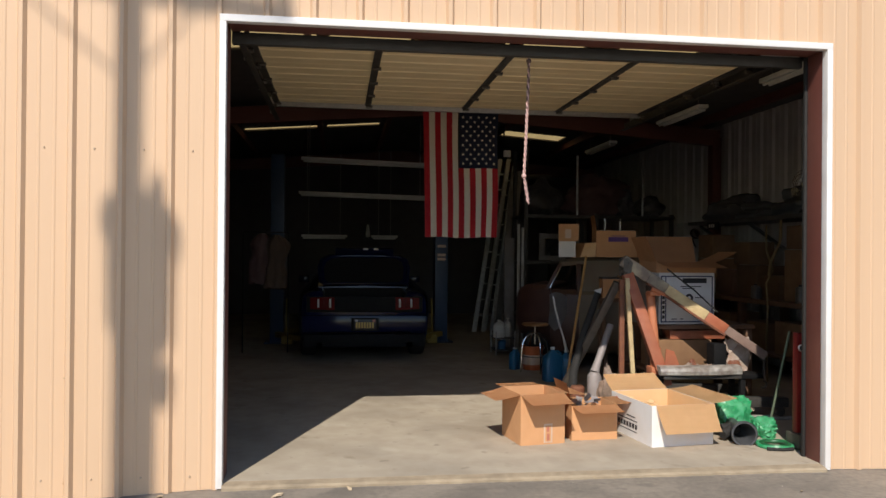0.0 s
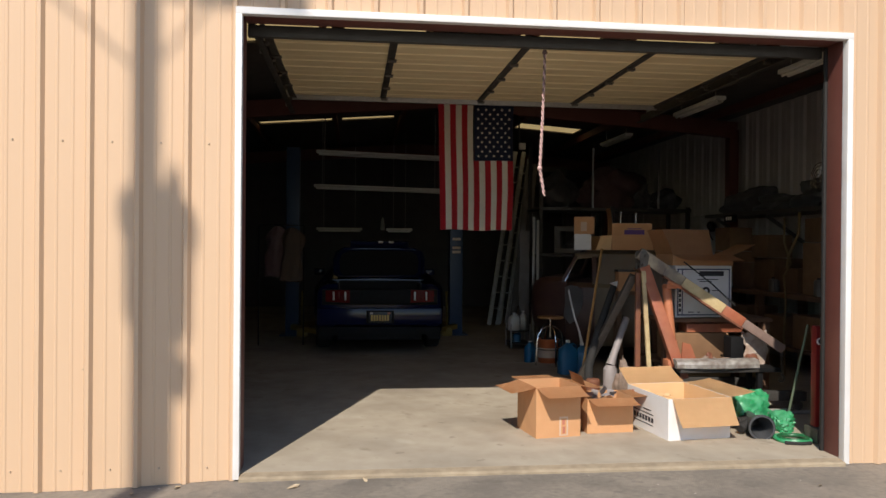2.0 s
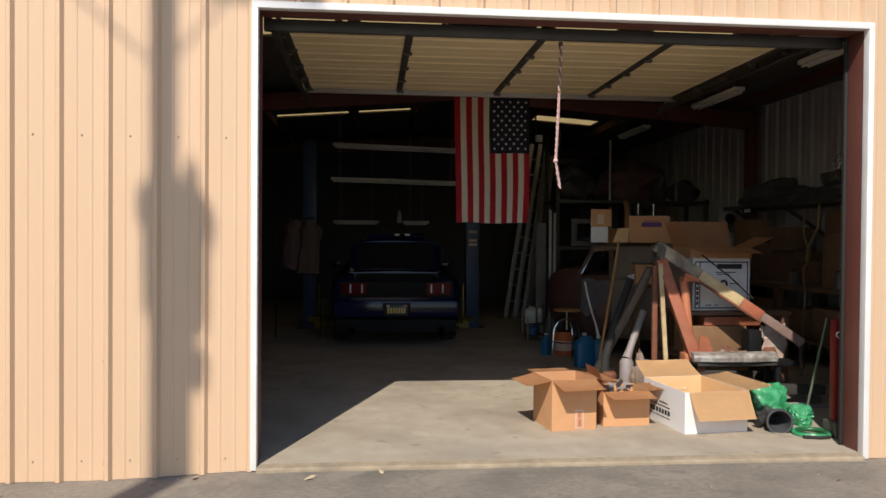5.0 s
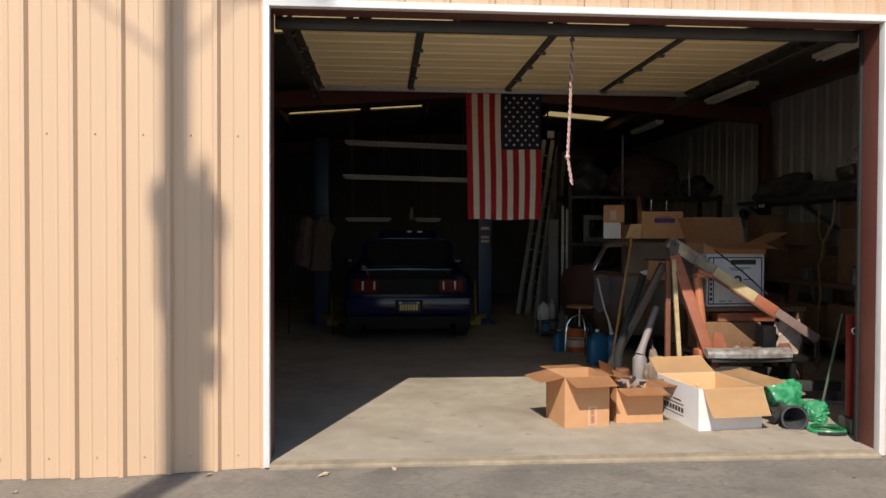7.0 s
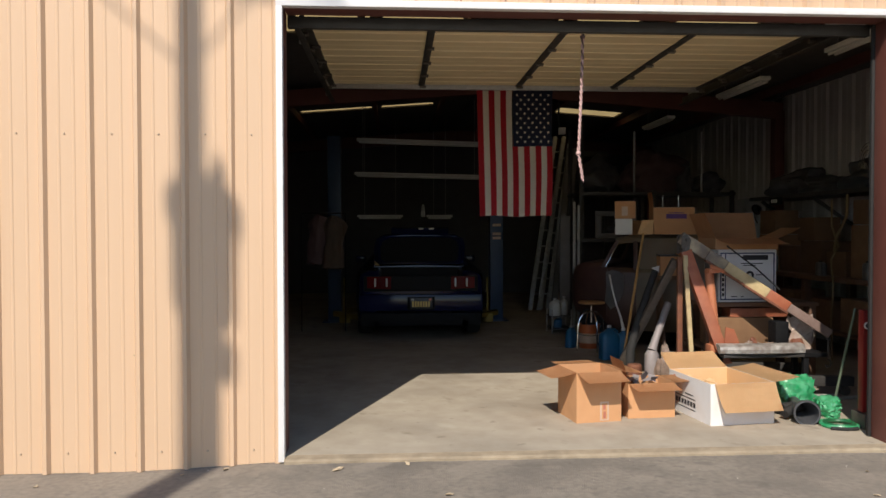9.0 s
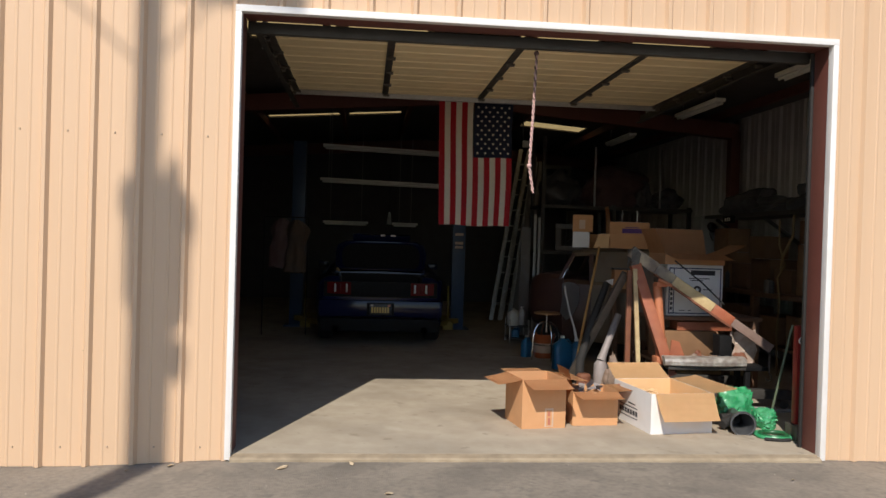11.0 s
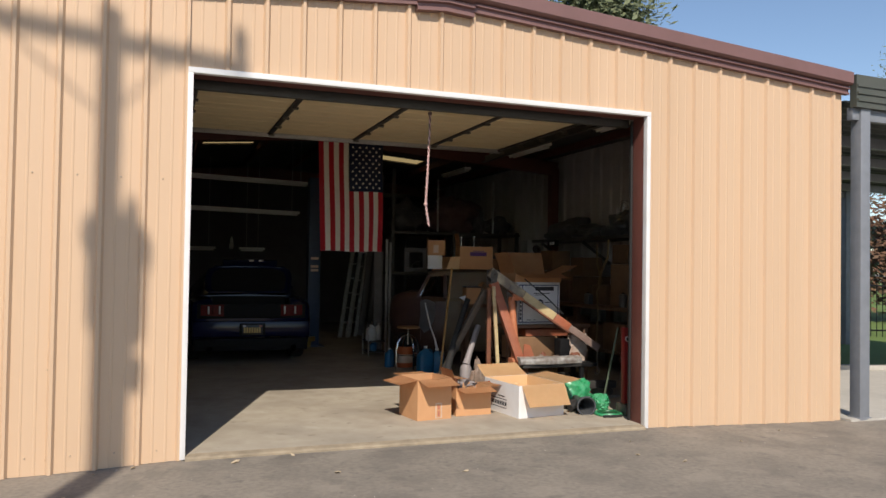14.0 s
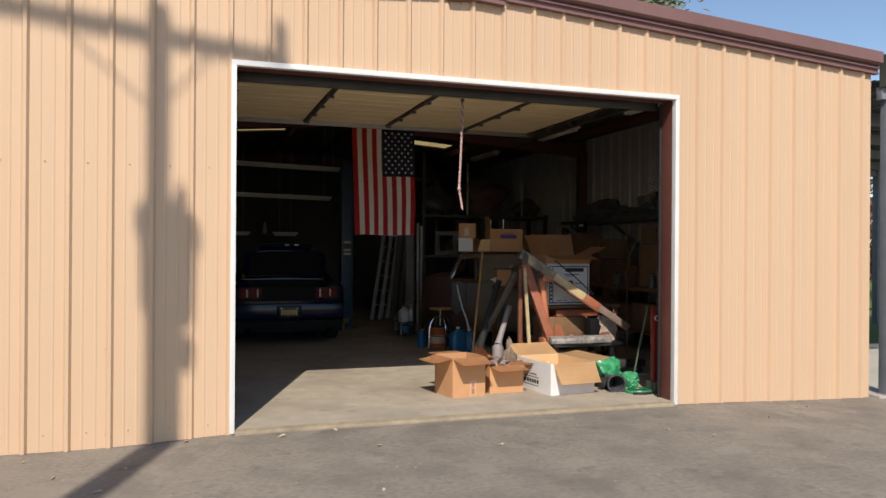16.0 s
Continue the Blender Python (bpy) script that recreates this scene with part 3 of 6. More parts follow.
for x, s in ((0.012, 1), (4.345, -1)):
    bm = BM()
    box(bm, x - 0.004, x + 0.004, 0.25, 4.1, DZ - 0.09, DZ + 0.0, 0.001)
    box(bm, min(x, x + s * 0.055), max(x, x + s * 0.055), 0.25, 4.1, DZ - 0.098, DZ - 0.09, 0.001)
    part("track", bm, "dark_steel", door, "dark steel door track")
    for y in (1.4, 2.6, 3.9):
        bm = BM()
        box(bm, x - s * 0.02 - 0.02, x - s * 0.02 + 0.02, y - 0.02, y + 0.02, DZ - 0.05, 3.62, 0.002)
        part("hanger", bm, "galvanised", door)
    bm = BM()
    for y in (1.05, 1.6, 2.2, 2.8, 3.4):
        rod(bm, (x + s * 0.01, y, DZ - 0.055), (x + s * 0.075, y, DZ - 0.055), 0.02, seg=10)
    part("roller_run", bm, "grime", door)
bm = BM()
box(bm, 3.98, 4.29, 0.24, 0.30, DZ - 0.12, DZ - 0.07, 0.004)
part("end_bracket", bm, "galvanised", door)

# pull rope on the bottom rail
rope = thing("pull_rope", "frayed pink and dark pull rope hanging from the door", "rope")


def sway(z):
    """How far the rope hangs out of plumb at height z."""
    return -0.03 * ((2.99 - z) / 0.88) ** 1.5 if z > 2.11 else -0.03 + 0.035 * (2.11 - z) / 0.2


def strand(z0, z1, turn, r=0.0062, off=0.0066):
    pts = []
    n = int(abs(z0 - z1) / 0.012)
    for k in range(n + 1):
        z = z0 + (z1 - z0) * k / n
        drift = sway(z)
        a = turn + (2.98 - z) * 75
        pts.append((2.165 + drift + off * math.cos(a), 0.345 + off * math.sin(a), z))
    return pipe(BM(), pts, r, 6)


part("upper_strand", strand(2.985, 2.62, 0), "rope_dark", rope)
part("upper_strand", strand(2.985, 2.62, math.pi), "rope_pink", rope)
part("lower_strand", strand(2.63, 1.905, 0), "rope_pink", rope)
part("lower_strand", strand(2.63, 1.93, math.pi, 0.0055), "rope_pink", rope)
for z, r in ((2.965, 0.02), (2.62, 0.012), (2.11, 0.019)):
    bm = BM()
    bmesh.ops.create_icosphere(bm, subdivisions=2, radius=r, matrix=Matrix.Translation((2.165 + sway(z), 0.345, z)))
    part("knot", bm, "rope_dark" if z > 2.5 else "rope_pink", rope)

# ---- flag ----
FX0, FX1, FZ0, FZ1, FY = 1.715, 2.585, 1.705, 3.14, 3.47
flag = thing("flag", "red, white and blue striped flag hung upright from the door rail", "flag")


def cloth(x, z, lift=0.0):
    """A place on the hanging cloth, u across and v down from 0 to 1."""
    u, v = (x - FX0) / (FX1 - FX0), (FZ1 - z) / (FZ1 - FZ0)
    y = FY + 0.016 * math.sin(u * 13 + v * 2.2) * (0.3 + 0.7 * v) + 0.012 * math.sin(u * 5 - v * 4) * v - lift
    y -= 0.22 * v
    x -= (x - 0.78) * 0.025 * v
    return (x + 0.035 * v * (1 - u) - 0.008 * math.sin(v * 7) * u, y, z + 0.006 * math.sin(u * 9) * v)


def patch(x0, x1, z0, z1, nx, nz, lift=0.0):
    bm = BM()
    g = [[bm.verts.new(cloth(x0 + (x1 - x0) * i / nx, z0 + (z1 - z0) * j / nz, lift)) for j in range(nz + 1)] for i in range(nx + 1)]
    for i in range(nx):
        for j in range(nz):
            bm.faces.new((g[i][j], g[i + 1][j], g[i + 1][j + 1], g[i][j + 1]))
    bmesh.ops.solidify(bm, geom=bm.faces[:], thickness=0.0015)
    return bm


SW = (FX1 - FX0) / 13
CX, CZ = FX0 + SW * 6.2, FZ1 - 0.645
for i in range(13):
    x0 = FX0 + i * SW
    part("red_stripe" if i % 2 == 0 else "white_stripe", patch(x0, x0 + SW, FZ0, FZ1 if x0 + SW * 0.5 < CX else CZ, 3, 26), "flag_red" if i % 2 == 0 else "flag_white", flag)
canton = part("canton", patch(CX, FX1 + 0.002, CZ, FZ1, 14, 14, 0.003), "flag_blue", flag, "navy field with white stars")
for r in range(11):
    for c in range(9):
        if (r + c) % 2 == 0:
            cx = CX + (FX1 - CX) * (c + 1) / 10
            cz = FZ1 - (FZ1 - CZ) * (r + 1) / 12
            bm = BM()
            ring = [(0.019 if k % 2 == 0 else 0.0082) for k in range(10)]
            pts = [cloth(cx + q * math.sin(k * math.pi / 5), cz + q * math.cos(k * math.pi / 5), 0.0062) for k, q in enumerate(ring)]
            plate(bm, pts, 0.001, (0, -1, 0))
            part("star", bm, "flag_white", canton, smooth=False)

# ---- cardboard boxes ----
def open_box(name, label, at, w, d, h, flaps, outside, inside, yaw=0.0, deep=None, group="", thick=0.005, bare=False):
    """An open carton: at is its front left foot, yaw its turn; flaps: (front, back, left, right), degrees from upright outwards, None for no flap."""
    ob = thing(name, label, "box", group, at=Matrix.Translation(at) @ Matrix.Rotation(radians(yaw), 4, "Z"))
    deep = deep or min(w, d) * 0.48
    bm = BM()
    box(bm, 0, w, 0, d, 0.0, thick)
    for a in ((0, w, 0, thick), (0, w, d - thick, d), (0, thick, thick, d - thick), (w - thick, w, thick, d - thick)):
        box(bm, *a, thick, h, 0.0012)
    part("body", bm, outside, ob, smooth=False)
    if inside != outside:
        bm = BM()
        t2 = thick + 0.0015
        for a in ((thick, w - thick, thick, t2), (thick, w - thick, d - t2, d - thick), (thick, t2, t2, d - t2), (w - t2, w - thick, t2, d - t2)):
            box(bm, *a, thick, h - 0.001)
        part("lining", bm, inside, ob, smooth=False)
    hinges = (((0, 0), (w, 0), (0, -1)), ((w, d), (0, d), (0, 1)), ((0, d), (0, 0), (-1, 0)), ((w, 0), (w, d), (1, 0)))
    for ang, (a, b, out) in zip(flaps, hinges):
        if ang is None:
            continue
        ang, in0, in1 = ang if isinstance(ang, tuple) else (ang, 0.004, 0.004)
        c, s = math.cos(radians(ang)), math.sin(radians(ang))
        along = Vector((b[0] - a[0], b[1] - a[1], 0)).normalized()
        lift = Vector((out[0] * s, out[1] * s, c)) * deep
        p, q = Vector((*a, h)) + along * in0, Vector((*b, h)) - along * in1
        nrm = along.cross(lift).normalized()
        bm = BM()
        # a slightly curled sheet
        n = 5
        rows = []
        for i in range(n + 1):
            k = i / n
            sag = nrm * (0.014 * math.sin(k * math.pi * 0.9) * (1 if ang > 60 else -1))
            e = along * (0.012 * k * deep / 0.2)
            rows.append([bm.verts.new(p + lift * k + sag * 0.5 + e), bm.verts.new((p + q) / 2 + lift * k + sag), bm.verts.new(q + lift * k + sag * 0.5 - e)])
        for r0, r1 in zip(rows, rows[1:]):
            for j in range(2):
                bm.faces.new((r0[j], r0[j + 1], r1[j + 1], r1[j]))
        bmesh.ops.solidify(bm, geom=bm.faces[:], thickness=0.004)
        part("flap", bm, inside, ob, smooth=False)
    return ob


def strip(bm, x0, x1, z0, z1, y=-0.0015):
    return box(bm, x0, x1, y - 0.0008, y + 0.0008, z0, z1)


b1 = open_box("cardboard_box", "open brown cardboard box with spread flaps on the concrete", (2.225, 0.755, 0), 0.385, 0.41, 0.405, (102, 92, 100, 96), "card", "card", 9.0, 0.21, "open boxes at the doorway")
bm = BM()
for k in (0.20, 0.262):
    strip(bm, k, k + 0.014, 0.012, 0.165)
strip(bm, 0.214, 0.262, 0.15, 0.165)
strip(bm, 0.214, 0.262, 0.012, 0.022)
part("label", bm, "tape", b1)
bm = BM()
strip(bm, 0.228, 0.25, 0.03, 0.085)
strip(bm, 0.226, 0.248, 0.1, 0.14)
part("marking", bm, "ink_red", b1)
bm = BM()
strip(bm, 0.17, 0.235, 0.345, 0.40, -0.001)
part("tape", bm, "tape", b1)
b2 = open_box("cardboard_box", "small open brown cardboard box with upright flap", (2.685, 0.885, 0), 0.40, 0.34, 0.285, (97, 98, 14, 84), "card", "card", 4.0, 0.19, "open boxes at the doorway")
bm = BM()
random.seed(4)
for k in range(18):
    x, y, z = random.uniform(0.06, 0.32), random.uniform(0.06, 0.28), random.uniform(0.2, 0.3)
    a, t = random.random() * 6.28, random.uniform(-0.05, 0.06)
    dx, dy = 0.05 * math.cos(a), 0.05 * math.sin(a)
    plate(bm, [(x - dx, y - dy, z - t), (x + dy * 0.7, y - dx * 0.7, z), (x + dx, y + dy, z + t), (x - dy * 0.7, y + dx * 0.7, z + 0.02)], 0.002)
box(bm, 0.02, 0.38, 0.02, 0.32, 0.08, 0.2)
part("packing", bm, "pipe_grey", b2, "crumpled grey packing sheet", smooth=False)
b3 = open_box("carton", "open white carton with tan flaps and black print", (3.255, 0.60, 0), 0.55, 0.70, 0.33, ((146, 0.035, -0.01), 62, -115, 82), "card_white", "card_pale", 6.5, 0.24, "open boxes at the doorway")
DY = 0.22
for y0, y1, z0, z1 in [(0.02 + 0.05 * k, 0.055 + 0.05 * k, 0.085, 0.125) for k in range(7)] + [(0.02, 0.36, 0.145, 0.153), (0.02, 0.36, 0.058, 0.064), (0.06, 0.2, 0.175, 0.185)]:
    bm = BM()
    box(bm, -0.0022, -0.0006, y0 + DY, y1 + DY, z0, z1)
    part("print_bar", bm, "ink", b3, smooth=False)
bm = BM()
box(bm, -0.003, -0.001, 0.585, 0.615, 0.2, 0.30)
part("sticker", bm, "bucket_orange", b3)
bm = BM()
random.seed(9)
for k in range(26):
    x, y, z = random.uniform(0.05, 0.36), random.uniform(0.2, 0.55), random.uniform(0.2, 0.29)
    a = random.random() * 6.28
    dx, dy = 0.06 * math.cos(a), 0.06 * math.sin(a)
    plate(bm, [(x - dx, y - dy, z), (x + dy * .4, y - dx * .4, z + 0.02), (x + dx, y + dy, z + random.uniform(-.02, .04)), (x - dy * .4, y + dx * .4, z + 0.01)], 0.003)
box(bm, 0.02, 0.5, 0.02, 0.6, 0.1, 0.2)
part("packing_paper", bm, "card_pale", b3, "crumpled brown packing paper", smooth=False)

# ---- green wrap, pipe and ring by the jamb ----
def crumple(size, seed, sharp=0.5, flat=0.6, sub=4):
    bm = BM()
    bmesh.ops.create_icosphere(bm, subdivisions=sub, radius=1.0)
    for v in bm.verts:
        p = v.co.copy()
        d = 1 + sharp * (noise.noise(p * 1.3 + Vector((seed, 0, 0))) + 0.6 * abs(noise.noise(p * 3.1 + Vector((0, seed, 0)))) + 0.3 * abs(noise.noise(p * 6.5 + Vector((0, seed, 3)))))
        v.co = Vector((p.x * d * size[0], p.y * d * size[1], max(p.z * d, -flat) * size[2]))
    return bm


def lump(name, mat, label, category, at, size, seed, sharp=0.5, flat=0.6, group="", sub=4, yaw=0):
    bm = crumple(size, seed, sharp, flat, sub)
    low = min(v.co.z for v in bm.verts)
    bmesh.ops.translate(bm, verts=bm.verts, vec=(0, 0, -low))
    ob = solo(name, bm, mat, label, category, group, smooth=mat != "green_bag")
    ob.matrix_world = Matrix.Translation(at) @ Matrix.Rotation(radians(yaw), 4, "Z")
    return ob


def wrap(label, at, size, seed, yaw):
    """Film wrapped loosely round a box-like bundle: flat sides, sharp creases, a ragged hem."""
    bm = BM()
    bmesh.ops.create_icosphere(bm, subdivisions=4, radius=1.0)
    for v in bm.verts:
        p = v.co.normalized()
        p = p / max(abs(p.x), abs(p.y), abs(p.z)) ** 0.5
        s = Vector((seed, seed * 0.7, 0))
        d = 0.86 + 0.3 * noise.noise(p * 1.2 + s) + 0.26 * abs(noise.noise(p * 2.9 + s)) + 0.16 * abs(noise.noise(p * 7 + s))
        hem = 1 + max(0.0, -p.z - 0.3) * 0.3 * (1 + noise.noise(p * 4 + s))
        v.co = Vector((p.x * d * hem * size[0], p.y * d * hem * size[1], max(p.z * d, -0.75) * size[2]))
    low = min(v.co.z for v in bm.verts)
    bmesh.ops.translate(bm, verts=bm.verts, vec=(0, 0, -low))
    ob = solo("plastic_wrap", bm, "green_bag", label, "plastic wrap")
    ob.matrix_world = Matrix.Translation(at) @ Matrix.Rotation(radians(yaw), 4, "Z")


wrap("crumpled bright green plastic wrap on the floor", (4.21, 1.10, 0), (0.17, 0.11, 0.17), 2.0, 12)
wrap("low heap of green plastic wrap beside the pipe", (4.39, 0.92, 0), (0.10, 0.15, 0.085), 5.0, -20)
horn = thing("pipe_horn", "dark grey flared plastic pipe lying on concrete", "pipe", at=Matrix.Translation((4.04, 0.60, 0.088)) @ Matrix.Rotation(radians(-14), 4, "Z") @ Matrix.Rotation(radians(-90), 4, "X"))
bm = BM()
lathe(bm, [(0.098, 0.0), (0.098, 0.035), (0.092, 0.05), (0.086, 0.1), (0.062, 0.2), (0.05, 0.26), (0.05, 0.52), (0.04, 0.52), (0.04, 0.25), (0.055, 0.19), (0.078, 0.09), (0.088, 0.0), (0.098, 0.0)], 32, cap=False)
part("bell", bm, "dark_pipe", horn)
bm = BM()
lathe(bm, [(0.1, -0.004), (0.104, 0.0), (0.104, 0.02), (0.0985, 0.024), (0.0985, -0.002), (0.1, -0.004)], 32, cap=False)
part("rim", bm, "dark_pipe", horn)
hose = thing("hose_bundle", "black ribbed hoses lying beside the carton", "hose")
for k, (x, y, l, a) in enumerate(((3.93, 0.75, 0.34, 30), (3.97, 0.86, 0.36, 12), (4.22, 0.86, 0.25, 80), (3.92, 0.98, 0.4, -10))):
    bm = BM()
    c, s = math.cos(radians(a)), math.sin(radians(a))
    n = 28
    pipe(bm, [(x + c * l * i / n, y + s * l * i / n, 0.05 + 0.03 * math.sin(i / n * 3 + k)) for i in range(n + 1)], [0.036 + 0.006 * (i % 2) for i in range(n + 1)], 10)
    part("hose", bm, "rubber", hose)
ring = thing("hose_ring", "dark green coiled hose ring lying flat on concrete", "hose")
for k in range(2):
    bm = BM()
    r = 0.135 - 0.03 * k
    pipe(bm, [(4.265 + r * 1.0 * math.cos(i * math.tau / 40), 0.535 + r * 0.95 * math.sin(i * math.tau / 40), 0.017 + 0.006 * k + 0.003 * math.sin(i * 0.5)) for i in range(40)], 0.016, 8, True)
    part("coil", bm, "green_hose" if k else "green_bag", ring)
bm = BM()
pipe(bm, [(4.13, 0.42, 0.014), (4.25, 0.385, 0.014), (4.33, 0.39, 0.016)], 0.014, 8)
part("loose_end", bm, "rubber", ring)
bm = BM()
rod(bm, (4.51, 1.05, 0.0), (4.64, 0.95, 0.88), 0.011, 0.010)
solo("garden_pole", bm, "dull_green", "slim dull green pole leaning inside the jamb", "pole")
jack = thing("floor_jack_handle", "upright red enamelled jack leaning inside the door jamb", "jack")
bm = BM()
box(bm, 4.405, 4.47, 0.46, 0.53, 0.12, 0.92, 0.012)
part("column", bm, "red_enamel", jack)
bm = BM()
box(bm, 4.385, 4.54, 0.40, 0.58, 0.0, 0.12, 0.01)
part("base", bm, "grime", jack)
bm = BM()
bmesh.ops.create_cone(bm, cap_ends=True, segments=20, radius1=0.028, radius2=0.028, depth=0.01, matrix=Matrix.Translation((4.437, 0.456, 0.80)) @ Matrix.Rotation(radians(90), 4, "X"))
part("badge", bm, "white_trim", jack, "round white badge")
bm = BM()
bmesh.ops.create_cone(bm, cap_ends=True, segments=20, radius1=0.02, radius2=0.02, depth=0.004, matrix=Matrix.Translation((4.437, 0.449, 0.80)) @ Matrix.Rotation(radians(90), 4, "X"))
part("badge_centre", bm, "ink", jack)

# ---- engine hoist with folded boom ----
hoist = thing("engine_hoist", "worn red engine hoist with patched multicoloured boom folded down", "engine hoist")
A, B = Vector((3.62, 2.12, 1.45)), Vector((4.93, 1.87, 0.56))


def mix(k):
    return A + (B - A) * k


for k0, k1, w, mat in ((-0.03, 0.16, 0.114, "boom_root"), (0.161, 0.29, 0.11, "boom_root"), (0.291, 0.585, 0.103, "cream_paint"), (0.586, 0.73, 0.10, "hoist_red"), (0.731, 1.02, 0.086, "boom_tip")):
    bm = BM()
    beam(bm, mix(k0), mix(k1), w * 0.8, w, 0.008)
    part("boom", bm, mat, hoist)
# rusty angle strip welded along the underside
DOWN = (B - A).normalized().cross(Vector((0, 1, 0))).normalized()
DOWN = DOWN if DOWN.z < 0 else -DOWN
for k0, k1 in ((0.17, 0.44), (0.445, 0.74)):
    bm = BM()
    beam(bm, mix(k0) + DOWN * 0.061 + Vector((0, -0.012, 0)), mix(k1) + DOWN * 0.057 + Vector((0, -0.012, 0)), 0.09, 0.022, 0.004)
    part("angle_strip", bm, "rust", hoist, "rusty angle strip")
bm = BM()
box(bm, 3.79, 3.90, 1.93, 2.03, 1.13, 1.175, 0.008)
rod(bm, (3.80, 1.92, 1.20), (3.93, 1.91, 1.145), 0.018, seg=10)
part("ram_clevis", bm, "orange_paint", hoist)
for y in (-0.06, 0.06):
    bm = BM()
    plate(bm, [A + Vector((-0.05, y, -0.14)), A + Vector((0.02, y, -0.14)), A + Vector((0.045, y, 0.0)), A + Vector((0.0, y, 0.055)), A + Vector((-0.05, y, 0.035))], 0.008, (0, 1, 0))
    part("head_bracket", bm, "grime", hoist, "bare metal pivot bracket", smooth=False)
bm = BM()
for p in (A, A + Vector((-0.02, 0, -0.09))):
    rod(bm, p + Vector((0, -0.085, 0)), p + Vector((0, 0.085, 0)), 0.014, seg=10)
    rod(bm, p + Vector((0, -0.1, 0)), p + Vector((0, -0.085, 0)), 0.021, seg=6)
part("bolts", bm, "grime", hoist)
for a, b, w, mat in (((3.62, 2.1, 1.34), (3.93, 1.86, 0.26), 0.105, "hoist_red"), ((3.60, 2.05, 1.30), (3.66, 1.98, 0.05), 0.042, "cream_paint"), ((3.565, 2.1, 1.28), (3.56, 2.08, 0.05), 0.05, "rust"), ((3.56, 2.2, 1.25), (3.18, 2.75, 0.12), 0.075, "grime")):
    bm = BM()
    beam(bm, a, b, w, w * 0.75, 0.006, up=(0, 1, 0))
    part("upright", bm, mat, hoist)
bm = BM()
rod(bm, (3.825, 2.02, 1.16), (3.865, 1.98, 0.62), 0.043, seg=18)
part("hydraulic_ram", bm, "orange_paint", hoist, "orange hydraulic cylinder")
bm = BM()
rod(bm, (3.865, 1.98, 0.62), (3.88, 1.97, 0.42), 0.055, 0.062, 16)
box(bm, 3.80, 3.96, 1.9, 2.04, 0.34, 0.44, 0.01)
part("ram_foot", bm, "orange_paint", hoist)
bm = BM()
plate(bm, [(3.9, 1.84, 0.36), (4.12, 1.84, 0.36), (4.06, 1.84, 0.45), (4.0, 1.84, 0.6), (3.92, 1.84, 0.62)], 0.012, (0, 1, 0))
part("gusset", bm, "hoist_red", hoist, smooth=False)
for y0, x1 in ((1.7, 5.05), (2.45, 5.0)):
    bm = BM()
    beam(bm, (3.5, y0, 0.16), (x1, y0 - 0.05, 0.13), 0.09, 0.09, 0.006)
    part("leg", bm, "dark_steel", hoist)
    for cx, cy in ((x1 - 0.08, y0 - 0.05), (3.6, y0)):
        bm = BM()
        rod(bm, (cx, cy - 0.04, 0.045), (cx, cy + 0.04, 0.045), 0.045, seg=18)
        beam(bm, (cx, cy, 0.05), (cx, cy, 0.13), 0.03, 0.06, up=(0, 1, 0))
        part("caster", bm, "grime", hoist)
bm = BM()
beam(bm, (3.55, 1.68, 0.18), (3.55, 2.5, 0.18), 0.09, 0.09)
part("cross_member", bm, "dark_steel", hoist)
bm = BM()
for k in range(9):
    c = B + Vector((0.015, 0, -0.03 - 0.026 * k))
    pipe(bm, [c + Vector((0.009 * math.cos(i) * (k % 2), 0.009 * math.cos(i) * (1 - k % 2), 0.016 * math.sin(i))) for i in np.linspace(0, math.tau, 9)[:-1]], 0.0035, 5, True)
hk = B + Vector((0.015, 0, -0.28))
pipe(bm, [hk + Vector((0.03 * math.sin(i), 0, 0.035 * math.cos(i) - 0.02)) for i in np.linspace(-0.1, 4.2, 12)], 0.008, 6)
part("chain_hook", bm, "grime", hoist)
bm = BM()
pipe(bm, [mix(0.2) + Vector((0.12, -0.05, 0.12)), mix(0.42) + Vector((0.1, -0.05, 0.1)), mix(0.62) + Vector((0.05, -0.05, 0.07))], 0.007, 6)
part("cable", bm, "rubber", hoist)

# parts stacked about the hoist
bumper = thing("bumper_bar", "scuffed bare metal bumper bar lying across blocks", "car part")
bm = BM()
n = 16
rows = []
for i in range(n + 1):
    x = 3.80 + 0.82 * i / n
    bow = 0.03 * math.sin(i / n * math.pi)
    rows.append([bm.verts.new((x, 1.70 - bow + dy, 0.0 + z)) for dy, z in ((0, 0.386), (-0.012, 0.395), (-0.014, 0.43), (-0.006, 0.455), (0.02, 0.47), (0.09, 0.476), (0.09, 0.46), (0.03, 0.39))])
for a, b in zip(rows, rows[1:]):
    for j in range(8):
        bm.faces.new((a[j], b[j], b[(j + 1) % 8], a[(j + 1) % 8]))
bm.faces.new(rows[0]), bm.faces.new(rows[-1][::-1])
part("bar", bm, "bright_metal", bumper, smooth=False)
# top and legs blackened: the shade under the bumper is in their colour
stand = thing("parts_stand", "low steel stand holding rusty car parts, blackened as shade", "stand")
bm = BM()
box(bm, 3.80, 4.90, 1.80, 2.08, 0.33, 0.37, 0.005)
part("top", bm, "black_plastic", stand)
for x in (3.86, 4.7):
    for y in (1.84, 2.04):
        bm = BM()
        box(bm, x - 0.025, x + 0.025, y - 0.025, y + 0.025, 0, 0.33, 0.004)
        part("leg", bm, "black_plastic", stand)
bm = BM()
box(bm, 3.84, 4.62, 1.70, 1.80, 0.35, 0.384, 0.004)
part("front_rail", bm, "dark_steel", stand)
